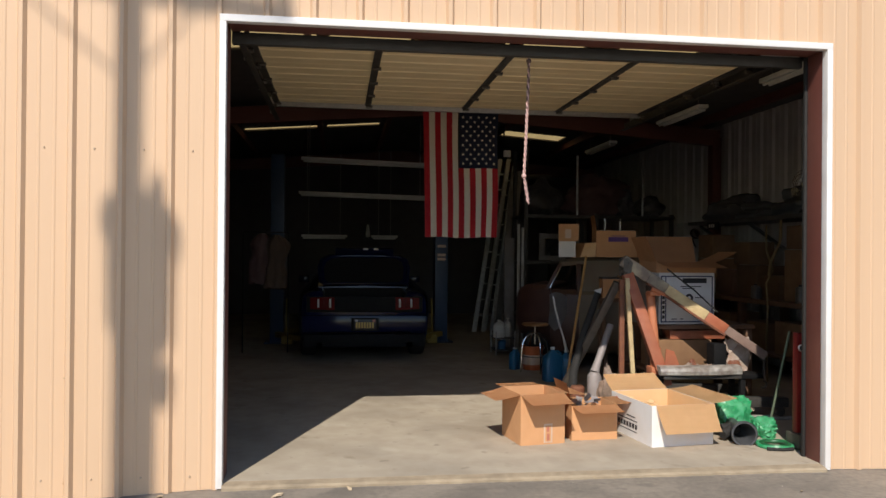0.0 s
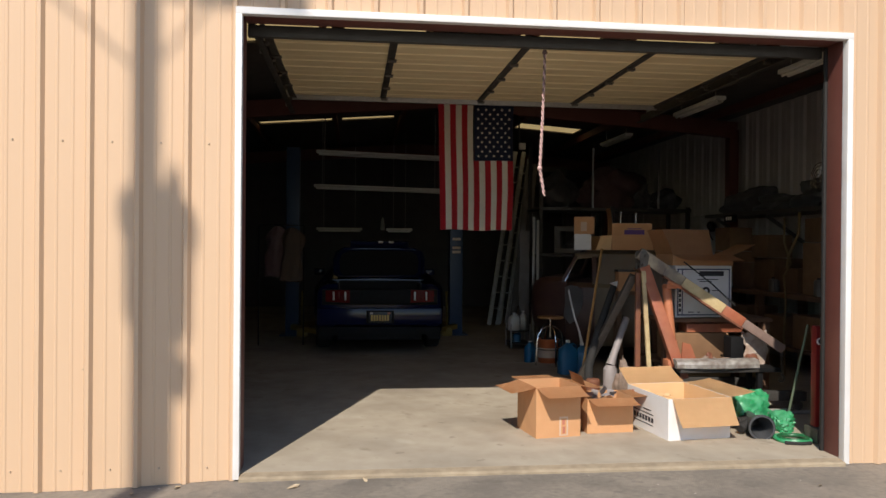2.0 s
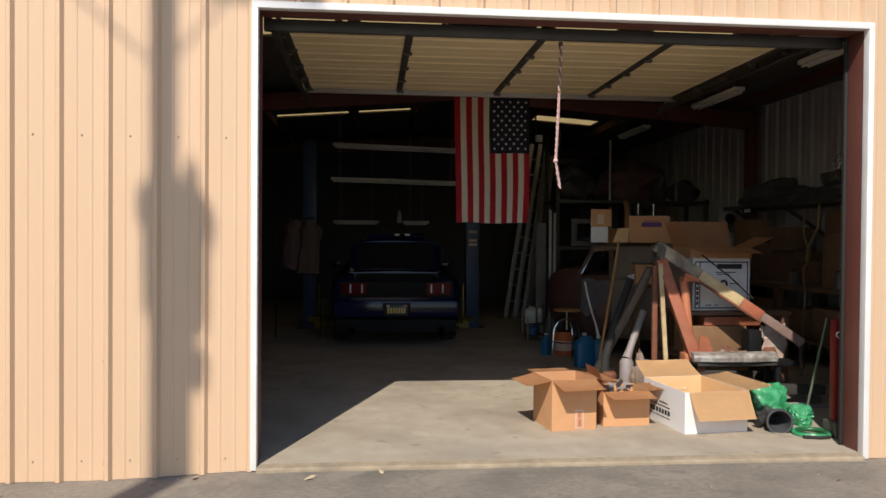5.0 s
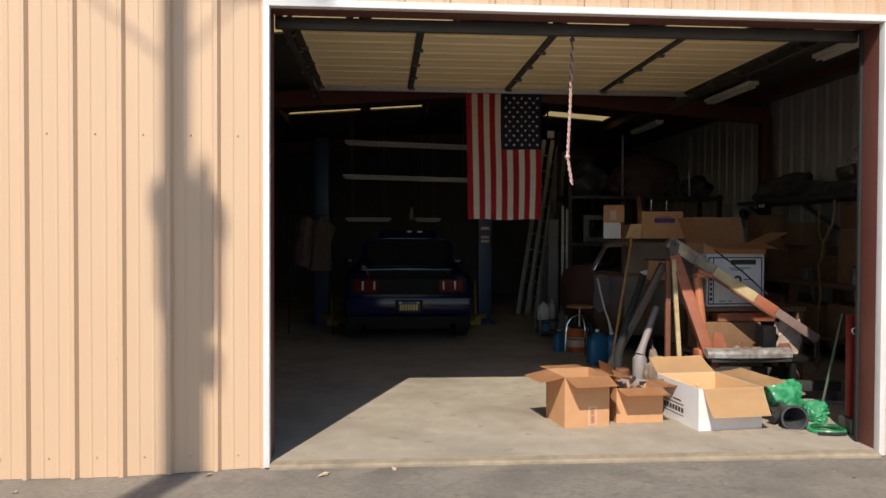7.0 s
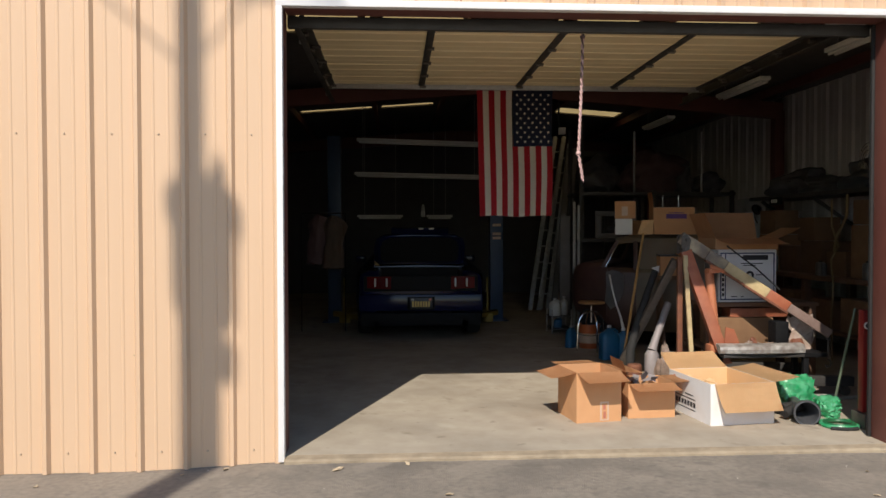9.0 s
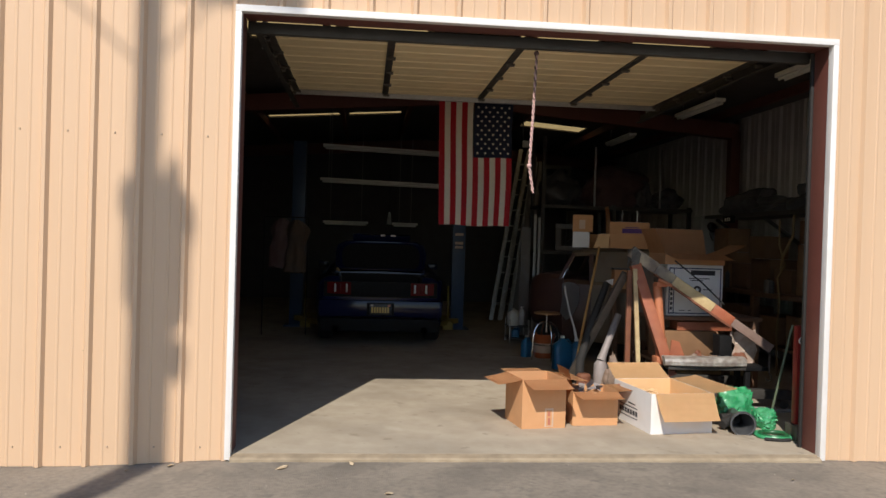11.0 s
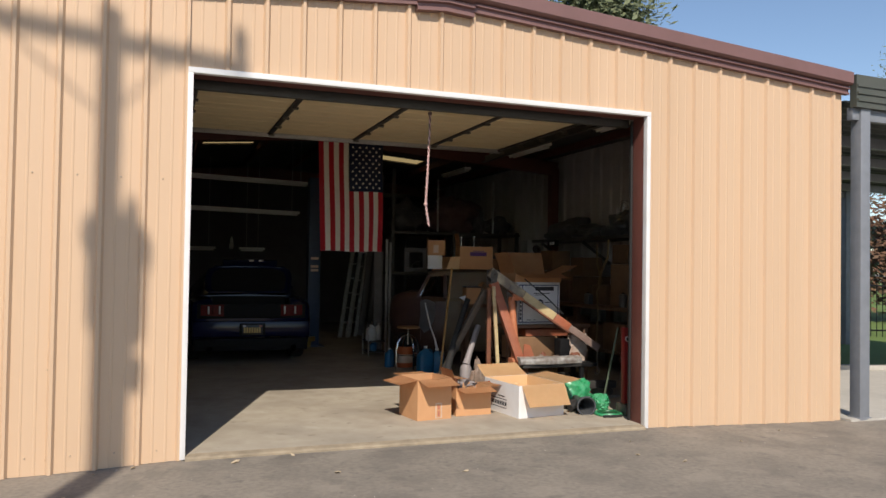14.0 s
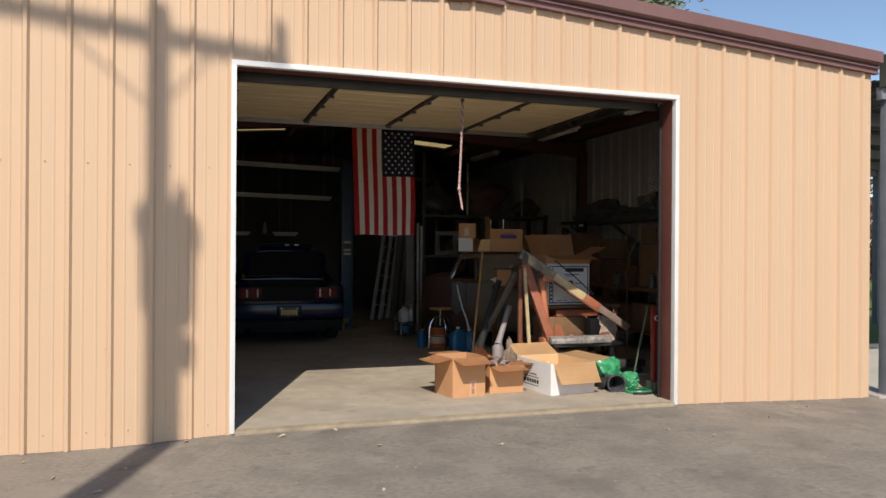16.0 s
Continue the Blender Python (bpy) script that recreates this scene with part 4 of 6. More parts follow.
for i, (x, y, z, sx, sy, sz, mt) in enumerate(((4.18, 1.95, 0.37, 0.06, 0.05, 0.05, "part_grey"), (4.34, 1.92, 0.37, 0.09, 0.05, 0.05, "part_grey"), (4.66, 1.93, 0.37, 0.07, 0.04, 0.06, "rust"), (4.26, 2.02, 0.37, 0.05, 0.04, 0.06, "rust"))):
    lump("car_part", mt, "rusty worn car part on the steel stand" if mt == "rust" else "dirty cast metal car part on the steel stand", "car part", (x, y, z), (sx, sy, sz), 11 + i * 3.7, 0.9, 0.5, "loose car parts", 4)
bm = BM()
box(bm, 4.44, 4.57, 1.90, 2.06, 0.371, 0.66, 0.01)
solo("battery_case", bm, "black_plastic", "black battery case on the steel stand", "battery")
# torn sheet-metal panel propped behind the boom
bm = BM()
edge = [(4.58, 0.371), (4.86, 0.371), (4.93, 0.50), (4.88, 0.56), (4.92, 0.66), (4.86, 0.72), (4.80, 0.70), (4.74, 0.73), (4.66, 0.68), (4.60, 0.71), (4.58, 0.62), (4.66, 0.55), (4.61, 0.47)]
plate(bm, [(x, 2.02 + 0.04 * math.sin(x * 31) + 0.03 * math.sin(z * 40), z) for x, z in edge], 0.006, (0, 1, 0))
solo("torn_panel", bm, "torn_pale", "torn grey sheet-metal car panel propped on the stand", "car part", smooth=False)
random.seed(17)
bm = BM()
for k in range(16):
    x, y = random.uniform(4.16, 4.44), random.uniform(1.84, 2.0)
    a, r, h = random.random() * 6.28, random.uniform(0.03, 0.07), random.uniform(0.02, 0.09)
    dx, dy = r * math.cos(a), r * math.sin(a)
    plate(bm, [(x - dx, y - dy, 0.372), (x + dx, y + dy, 0.376), (x + dx * 0.6, y + dy * 0.6, 0.375 + h), (x - dx * 0.3, y - dy * 0.3, 0.39 + h * 0.8)], 0.004)
solo("torn_scraps", bm, "raw_wood", "torn tan gasket and board scraps on the steel stand", "scraps", kind="stuff", smooth=False)
for y0, x0, x1 in ((1.42, 4.15, 5.0), (1.52, 4.3, 4.85)):
    bm = BM()
    rod(bm, (x0, y0, 0.016), (x1, y0 + 0.05, 0.016), 0.016)
    solo("steel_bar", bm, "galvanised", "thin grey steel bar lying on the floor", "bar", "bars on the floor")
lump("car_part", "part_grey", "rusty cast bracket standing on the floor", "car part", (3.40, 2.05, 0), (0.06, 0.06, 0.21), 31, 0.9, 0.6, "loose car parts", 4)

ex = thing("exhaust_pipe", "grey exhaust pipe with fat silencer leaning on the hoist", "exhaust")
bm = BM()
pipe(bm, [(3.605, 2.52, 0.79), (3.58, 2.5, 0.74), (3.43, 2.38, 0.45), (3.40, 2.355, 0.39), (3.375, 2.34, 0.33)], [0.036, 0.037, 0.037, 0.04, 0.05], 14)
part("tube", bm, "pipe_grey", ex)
bm = BM()
pipe(bm, [(3.376, 2.34, 0.33), (3.372, 2.338, 0.29), (3.365, 2.33, 0.06), (3.363, 2.33, 0.0)], [0.045, 0.072, 0.07, 0.05], 16)
part("silencer", bm, "pipe_grey", ex)
bm = BM()
pipe(bm, [(3.50, 2.62, 1.12), (3.3, 2.55, 0.62), (3.2, 2.5, 0.3), (3.2, 2.5, 0.0)], [0.035, 0.04, 0.045, 0.05], 14)
solo("hose_pipe", bm, "rubber", "thick black rubber pipe leaning on the hoist", "pipe")
bm = BM()
lathe(bm, [(0.0, 0), (0.075, 0), (0.075, 0.16), (0.06, 0.18), (0, 0.18)], 18, Matrix.Translation((3.22, 2.42, 0)))
solo("tin_can", bm, "rust", "brown rusty tin standing on the floor", "can")
bm = BM()
rod(bm, (3.955, 4.40, 1.505), (3.27, 3.0, 0.06), 0.015, seg=10)
broom = thing("broom", "long wooden broom handle leaning on the old car", "broom")
part("handle", bm, "broom_wood", broom)
bm = BM()
beam(bm, (3.17, 2.95, 0.045), (3.36, 2.99, 0.045), 0.07, 0.09, 0.01)
part("head", bm, "black_plastic", broom)

M["pale_locker"] = material("pale_grey_locker_paint", (0.42, 0.41, 0.38), 0.5, scale=6, bump=0.04)

# ---- cartons on the bench and on the old car ----
bench = thing("work_stand", "dark timber stand under stacked cartons", "stand")
bm = BM()
box(bm, 3.88, 5.05, 2.22, 2.95, 0.775, 0.815, 0.005)
part("top", bm, "shelf_wood", bench)
for x in (3.93, 5.0):
    for y in (2.28, 2.9):
        bm = BM()
        box(bm, x - 0.035, x + 0.035, y - 0.035, y + 0.035, 0, 0.80, 0.005)
        part("leg", bm, "shelf_wood", bench)
bm = BM()
box(bm, 3.9, 5.03, 2.26, 2.9, 0.34, 0.37, 0.004)
part("shelf", bm, "shelf_wood", bench)
bm = BM()
box(bm, 3.98, 4.60, 2.27, 2.62, 0.375, 0.66, 0.008)
tool = thing("cardboard_box", "closed brown cardboard box under the stacked carton", "box")
# shade of the hoist over this box is put into its colour
part("body", bm, "dim_card", tool)
tb = thing("toolbox", "long dull red metal toolbox on the cardboard box", "toolbox")
bm = BM()
box(bm, 4.16, 4.76, 2.29, 2.50, 0.664, 0.755, 0.012)
part("body", bm, "hoist_red", tb)
bm = BM()
pipe(bm, [(4.3, 2.395, 0.755), (4.3, 2.395, 0.767), (4.6, 2.395, 0.767), (4.6, 2.395, 0.755)], 0.006, 6)
part("handle", bm, "grime", tb)

carton = thing("carton", "tall white printed parts carton with navy border", "carton", at=Matrix.Translation((4.04, 2.30, 0.816)) @ Matrix.Rotation(radians(3), 4, "Z"))
bm = BM()
box(bm, 0, 0.62, 0, 0.42, 0, 0.53, 0.004)
part("body", bm, "card_white", carton)
bm = BM()
for x0, x1, z0, z1 in ((0.02, 0.60, 0.02, 0.032), (0.02, 0.032, 0.02, 0.50), (0.588, 0.60, 0.02, 0.50), (0.07, 0.08, 0.03, 0.50), (0.02, 0.6, 0.488, 0.5)):
    strip(bm, x0, x1, z0, z1)
part("border", bm, "ink_blue", carton, smooth=False)
bars = [(0.26, 0.53, 0.425, 0.475)] + [(0.038, 0.062, 0.06 + k * 0.05, 0.092 + k * 0.05) for k in range(8)]
bars += [(x0, x1, z, z + 0.009) for x0, x1, z in ((0.24, 0.47, 0.385), (0.26, 0.40, 0.365), (0.14, 0.20, 0.05), (0.24, 0.27, 0.05), (0.4, 0.5, 0.27), (0.4, 0.48, 0.13), (0.4, 0.52, 0.11))]
for bar in bars:
    bm = BM()
    strip(bm, *bar)
    part("print_bar", bm, "ink", carton, smooth=False)
bm = BM()
lathe(bm, [(0.02, 0), (0.045, 0), (0.045, 0.0016), (0.02, 0.0016), (0.02, 0)], 14, Matrix.Translation((0.335, -0.0006, 0.27)) @ Matrix.Rotation(radians(90), 4, "X"), cap=False)
part("print_badge", bm, "ink", carton, "round black badge", smooth=False)
c2 = thing("carton", "plain grey-white carton beside the printed one", "carton")
bm = BM()
box(bm, 3.895, 4.01, 2.30, 2.72, 0.816, 1.31, 0.004)
part("body", bm, "primer", c2)
open_box("cardboard_box", "large open brown box with drooping flaps on the carton", (4.02, 2.32, 1.348), 0.66, 0.42, 0.11, (100, 14, 24, 66), "card", "card", 2.0, 0.28, "boxes on the stand")

# ---- stripped old car, side on ----
old = thing("old_car", "stripped old sedan in faded maroon and olive with missing glass", "car",
            at=Matrix.Translation((3.875, 4.43, 0)) @ Matrix.Rotation(radians(-25), 4, "Z") @ Matrix.Translation((-3.8, -4.25, 0)))
OY = 4.25


def loft(bm, sections, close_ends=True):
    """A skin over sections of equal length (lists of points)."""
    rows = [[bm.verts.new(p) for p in s] for s in sections]
    for a, b in zip(rows, rows[1:]):
        for j in range(len(a) - 1):
            bm.faces.new((a[j], a[j + 1], b[j + 1], b[j]))
    if close_ends:
        bm.faces.new(rows[0][::-1])
        bm.faces.new(rows[-1])
    return bm


def old_section(x, zlow, zbelt, out):
    y0 = OY + 0.85 - out
    y1 = OY + 0.85 + out
    return [(x, y0 + 0.10, zlow), (x, y0 + 0.01, zlow + 0.12), (x, y0, (zlow + zbelt) / 2), (x, y0 + 0.03, zbelt - 0.06), (x, y0 + 0.09, zbelt), (x, y1 - 0.09, zbelt), (x, y1 - 0.03, zbelt - 0.06), (x, y1, (zlow + zbelt) / 2), (x, y1 - 0.01, zlow + 0.12), (x, y1 - 0.10, zlow)]


bm = BM()
loft(bm, [old_section(*s) for s in ((2.90, 0.55, 0.95, 0.55), (2.96, 0.46, 1.06, 0.66), (3.08, 0.42, 1.12, 0.74), (3.30, 0.36, 1.13, 0.80), (3.42, 0.30, 1.11, 0.83))])
part("front_end", bm, "old_maroon", old, "dark maroon rounded front end")
bm = BM()
loft(bm, [old_section(*s) for s in ((3.424, 0.26, 1.06, 0.83), (3.62, 0.24, 1.06, 0.85), (3.80, 0.24, 1.06, 0.85))])
door_old = part("door", bm, "old_maroon", old, "maroon door patched with grey primer")
bm = BM()
loft(bm, [[(x, OY - 0.012, 0.62 - d), (x + 0.02, OY - 0.016, 0.8), (x + 0.01, OY + 0.012, 1.0 + d * 0.3)] for x, d in ((3.40, 0.0), (3.48, 0.1), (3.56, 0.05), (3.63, -0.1))], False)
bmesh.ops.solidify(bm, geom=bm.faces[:], thickness=0.004)
part("primer_patch", bm, "primer", door_old)
bm = BM()
loft(bm, [old_section(*s) for s in ((3.804, 0.24, 1.06, 0.85), (4.2, 0.24, 1.07, 0.86), (4.7, 0.26, 1.07, 0.86), (5.05, 0.3, 1.0, 0.8), (5.2, 0.4, 0.85, 0.66))])
part("rear_quarter", bm, "old_green", old, "faded olive rear body panel")
bm = BM()


def roof_section(x, z, inset):
    y0, y1 = OY + inset, OY + 1.7 - inset
    return [(x, y0, z - 0.10), (x, y0 + 0.02, z - 0.05), (x, y0 + 0.10, z - 0.012), (x, y0 + 0.4, z), (x, y1 - 0.4, z), (x, y1 - 0.10, z - 0.012), (x, y1 - 0.02, z - 0.05), (x, y1, z - 0.10)]


loft(bm, [roof_section(*s) for s in ((3.50, 1.455, 0.2), (3.60, 1.475, 0.17), (3.80, 1.488, 0.15), (4.3, 1.49, 0.15), (4.75, 1.488, 0.16), (5.02, 1.45, 0.2))])
part("roof", bm, "old_green", old, "brown-olive rusty roof")
for a, b, w in (((3.36, OY + 0.07, 1.06), (3.53, OY + 0.21, 1.40), 0.045), ((3.79, OY + 0.05, 1.04), (3.77, OY + 0.165, 1.40), 0.06), ((5.08, OY + 0.1, 1.02), (4.9, OY + 0.22, 1.39), 0.09), ((3.36, OY + 1.63, 1.06), (3.53, OY + 1.49, 1.40), 0.045), ((3.79, OY + 1.65, 1.04), (3.77, OY + 1.535, 1.40), 0.06), ((5.08, OY + 1.6, 1.02), (4.9, OY + 1.48, 1.39), 0.09)):
    bm = BM()
    beam(bm, a, b, w, 0.05, 0.008, up=(0, 1, 0))
    part("pillar", bm, "old_maroon", old)
bm = BM()
beam(bm, (3.40, OY + 0.075, 1.08), (3.545, OY + 0.19, 1.385), 0.012, 0.014, 0.002, up=(0, 1, 0))
part("window_bead", bm, "chrome", old, "bright window bead")
bm = BM()
plate(bm, [(3.83, OY + 0.07, 1.05), (4.95, OY + 0.09, 1.05), (4.9, OY + 0.19, 1.40), (3.83, OY + 0.17, 1.40)], 0.01)
part("rear_side_panel", bm, "old_green", old, "olive painted blanked side window")
for x in (3.35, 4.75):
    for y in (OY + 0.2, OY + 1.5):
        bm = BM()
        lathe(bm, [(0.16, -0.09), (0.28, -0.09), (0.31, -0.06), (0.31, 0.06), (0.28, 0.09), (0.16, 0.09)], 28, Matrix.Translation((x, y, 0.31)) @ Matrix.Rotation(radians(90), 4, "X"))
        w = part("wheel", bm, "rubber", old)
        bm = BM()
        lathe(bm, [(0.0, -0.05), (0.06, -0.06), (0.12, -0.03), (0.159, -0.07), (0.159, 0.07), (0.0, 0.06)], 24, Matrix.Translation((x, y, 0.31)) @ Matrix.Rotation(radians(90), 4, "X"))
        part("rim", bm, "grime", w)
# cartons on its roof
rb = thing("carton", "small white carton on the old car roof", "carton", at=Matrix.Translation((3.69, 4.75, 0)) @ Matrix.Rotation(radians(-18), 4, "Z"))
bm = BM()
box(bm, 0, 0.22, 0, 0.25, 1.49, 1.70, 0.004)
part("body", bm, "card_white", rb)
rb = thing("cardboard_box", "small brown taped box stacked on a white carton", "box", at=Matrix.Translation((3.685, 4.74, 0)) @ Matrix.Rotation(radians(-16), 4, "Z"))
bm = BM()
box(bm, 0, 0.265, 0, 0.26, 1.702, 1.93, 0.004)
part("body", bm, "card", rb)
bm = BM()
box(bm, 0.085, 0.165, -0.003, -0.0005, 1.74, 1.86)
part("label", bm, "tape", rb)
rb = open_box("cardboard_box", "brown box with purple print and folded flaps", (4.125, 4.51, 1.492), 0.52, 0.34, 0.35, (None, None, 8, None), "card", "card", -9, 0.2, "boxes on the old car")
bm = BM()
strip(bm, 0.16, 0.42, 0.205, 0.265)
strip(bm, 0.2, 0.38, 0.275, 0.285)
part("print", bm, "ink_purple", rb, smooth=False)
bm = BM()
plate(bm, [(0.01, -0.06, 0.0), (0.52, -0.06, 0.0), (0.50, -0.004, 0.185), (0.0, -0.004, 0.185)], 0.005)
part("loose_flap", bm, "card", rb, smooth=False)
bm = BM()
plate(bm, [(-0.22, -0.08, 0.0), (-0.02, -0.06, 0.0), (0.0, 0.0, 0.19), (-0.14, 0.02, 0.185)], 0.005)
part("side_flap", bm, "card_pale", rb, smooth=False)
sb = open_box("cardboard_box", "small torn carton hung on the car door", (4.07, 4.08, 0.98), 0.22, 0.2, 0.24, (None, None, None, 40), "card", "card", -6, 0.1)
bm = BM()
plate(bm, [(-0.12, -0.03, 0.10), (-0.03, -0.03, 0.04), (-0.02, -0.03, 0.13)], 0.002)
part("torn_paper", bm, "card_white", sb, smooth=False)
bm = BM()
box(bm, -0.01, 0.22, 0.0, 0.2, 0.24, 0.262, 0.004)
part("top_sheet", bm, "grey_cloth", sb)
sup = thing("saw_horse", "dark timber saw horse under a torn carton", "saw horse")
bm = BM()
beam(bm, (4.04, 4.18, 0.955), (4.56, 4.10, 0.955), 0.09, 0.05)
part("rail", bm, "shelf_wood", sup)
for x in (4.08, 4.52):
    for y in (3.98, 4.24):
        bm = BM()
        beam(bm, (x, 4.14, 0.93), (x, y, 0.0), 0.05, 0.05, up=(1, 0, 0))
        part("leg", bm, "shelf_wood", sup)

# ---- stool, jugs, bucket ----
stool = thing("shop_stool", "chrome ring stool with round wooden seat", "stool", at=Matrix.Translation((3.31, 4.50, 0)))
bm = BM()
lathe(bm, [(0, 0.60), (0.16, 0.60), (0.172, 0.608), (0.172, 0.622), (0.16, 0.63), (0, 0.63)], 28)
part("seat", bm, "wood", stool)
bm = BM()
rod(bm, (0, 0, 0.36), (0, 0, 0.60), 0.016)
part("screw_post", bm, "chrome", stool)
for k in range(4):
    a = radians(8 + 90 * k)
    bm = BM()
    pipe(bm, [(math.cos(a) * r, math.sin(a) * r, z) for r, z in ((0.015, 0.50), (0.06, 0.495), (0.12, 0.46), (0.165, 0.39), (0.18, 0.3), (0.195, 0.0))], 0.0115, 8)
    part("leg", bm, "chrome", stool)
bm = BM()
pipe(bm, [(0.183 * math.cos(i * math.tau / 32), 0.183 * math.sin(i * math.tau / 32), 0.21) for i in range(32)], 0.008, 8, True)
part("foot_ring", bm, "chrome", stool)


def jug(at, mat, label, h=0.3, w=0.19, d=0.13, cap="jug_white", yaw=0):
    ob = thing("jug", label, "jug", "plastic jugs", at=Matrix.Translation(at) @ Matrix.Rotation(radians(yaw), 4, "Z"))
    bm = BM()
    ring = lambda k, z: [(w / 2 * k * c * abs(c) ** -0.4 if c else 0, d / 2 * k * s * abs(s) ** -0.4 if s else 0, z) for c, s in ((math.cos(i * math.tau / 24 + 0.01), math.sin(i * math.tau / 24 + 0.01)) for i in range(25))]
    loft(bm, [ring(k, z * h) for k, z in ((0.9, 0.0), (1, 0.03), (1, 0.66), (0.9, 0.75), (0.45, 0.86), (0.2, 0.92), (0.2, 0.96))])
    part("body", bm, mat, ob)
    bm = BM()
    rod(bm, (0, 0, h * 0.95), (0, 0, h * 1.02), 0.026, seg=14)
    part("cap", bm, cap, ob)
    bm = BM()
    pipe(bm, [(w * 0.1, 0, h * 0.88), (w * 0.3, 0, h * 0.9), (w * 0.44, 0, h * 0.82), (w * 0.47, 0, h * 0.62)], 0.012, 8)
    part("handle", bm, mat, ob)
    return ob


jug((3.34, 3.78, 0), "jug_blue", "large blue plastic jug with pale cap", 0.40, 0.24, 0.17, yaw=10)
jug((3.52, 3.80, 0), "jug_blue", "blue plastic jug standing behind another", 0.36, 0.2, 0.15, yaw=-30)
jug((3.10, 4.75, 0), "jug_blue", "blue plastic oil jug by the stool", 0.28, 0.16, 0.11, yaw=40)
bk = thing("bucket", "orange plastic bucket with pale label near the stool", "bucket", at=Matrix.Translation((3.33, 4.72, 0)))
bm = BM()
lathe(bm, [(0.0, 0.0), (0.12, 0.0), (0.145, 0.30), (0.152, 0.30), (0.152, 0.315), (0.138, 0.315), (0.114, 0.012), (0, 0.012)], 26)
part("body", bm, "bucket_orange", bk)
bm = BM()
pipe(bm, [(0.15 * math.cos(i), 0.15 * math.sin(i) * 0.35 - 0.06, 0.30 - 0.1 * math.sin(i)) for i in np.linspace(0, math.pi, 12)], 0.004, 5)
part("bail", bm, "galvanised", bk)
bm = BM()
lathe(bm, [(0.1275, 0.07), (0.138, 0.2)], 26, cap=False)
part("label", bm, "tape", bk)
cart = thing("parts_cart", "small steel shop cart loaded with white jugs", "cart")
for z in (0.06, 0.24):
    bm = BM()
    box(bm, 3.12, 3.43, 6.1, 6.5, z, z + 0.02, 0.003)
    part("shelf", bm, "dark_steel", cart)
for x in (3.13, 3.42):
    for y in (6.11, 6.49):
        bm = BM()
        rod(bm, (x, y, 0.0), (x, y, 0.36), 0.012)
        part("leg", bm, "galvanised", cart)
jug((3.19, 6.2, 0.26), "jug_white", "milky white fluid jug on the cart", 0.26, 0.17, 0.12, yaw=20)
jug((3.35, 6.3, 0.26), "galvanised", "grey metal fluid can on the cart", 0.28, 0.11, 0.11, yaw=70)
jug((3.24, 6.23, 0.08), "jug_blue", "blue bottle on the lower cart shelf", 0.15, 0.12, 0.1)
bm = BM()
pipe(bm, [(3.52, 3.80, 0.36), (3.50, 3.85, 0.5), (3.47, 3.95, 0.66), (3.44, 4.02, 0.85), (3.42, 4.06, 1.0)], [0.02, 0.013, 0.012, 0.012, 0.012], 8)
solo("clear_hose", bm, "jug_white", "milky hose hanging into the blue jug", "hose")

# ---- blue coupe with the boot open ----
car = thing("sports_coupe", "dark blue sports coupe with open boot seen from behind", "car", at=Matrix.Translation((0, 0.53, 0)))
CXM = 1.145


def car_section(y, w, zlow, zmid, zbelt, wtop, ztop, wdip=None, zdip=None):
    wdip = wtop * 0.95 if wdip is None else wdip
    zdip = ztop if zdip is None else zdip
    half = [(w * 0.80, zlow), (w * 0.97, zlow + 0.08), (w, zmid), (w * 0.985, zbelt - 0.06), (w * 0.95, zbelt), (wtop, ztop), (wdip, ztop - 0.005 if zdip == ztop else ztop), (wdip * 0.985, zdip), (0.0001, zdip + (0.02 if zdip == ztop else 0))]
    return [(CXM - x, y, z) for x, z in half] + [(CXM + x, y, z) for x, z in half[::-1]]


SECT = [(4.96, 0.80, 0.42, 0.60, 0.84, 0.70, 0.86, 0.56, 0.80), (5.0, 0.86, 0.33, 0.60, 0.90, 0.74, 0.93, 0.58, 0.80), (5.05, 0.895, 0.24, 0.60, 0.935, 0.72, 0.985, 0.60, 0.62), (5.35, 0.93, 0.22, 0.6, 0.96, 0.72, 1.0, 0.60, 0.60), (5.52, 0.935, 0.22, 0.6, 0.97, 0.72, 1.01, 0.60, 0.60),
        (5.56, 0.935, 0.22, 0.6, 0.97, 0.72, 1.02), (5.95, 0.935, 0.22, 0.6, 0.98, 0.66, 1.20), (6.5, 0.93, 0.22, 0.6, 0.98, 0.56, 1.37), (7.1, 0.925, 0.22, 0.6, 0.98, 0.55, 1.395), (7.6, 0.925, 0.22, 0.6, 0.99, 0.57, 1.34), (8.3, 0.93, 0.22, 0.6, 0.98, 0.68, 1.04), (9.1, 0.93, 0.22, 0.58, 0.92, 0.7, 0.96), (9.55, 0.88, 0.26, 0.55, 0.82, 0.6, 0.86), (9.68, 0.78, 0.34, 0.5, 0.72, 0.5, 0.74)]
part("body", loft(BM(), [car_section(*s) for s in SECT]), "car_blue", car, "glossy dark blue body")
for (y0, w0, z0), (y1, w1, z1), nm in (((5.62, 0.60, 1.065), (6.46, 0.50, 1.375), "rear_window"), ((7.64, 0.52, 1.345), (8.24, 0.62, 1.08), "windscreen")):
    bm = BM()
    plate(bm, [(CXM - w0, y0, z0), (CXM + w0, y0, z0), (CXM + w1, y1, z1), (CXM - w1, y1, z1)], 0.012, (0, 0, 1))
    part(nm, bm, "car_glass", car, "dark glass")
bm = BM()
box(bm, CXM - 0.87, CXM + 0.87, 4.90, 4.99, 0.42, 0.66, 0.035)
bump_ob = part("bumper", bm, "car_blue", car)
bm = BM()
box(bm, CXM - 0.84, CXM + 0.84, 4.905, 5.05, 0.215, 0.40, 0.03)
part("valance", bm, "black_plastic", car, "black lower valance")
bm = BM()
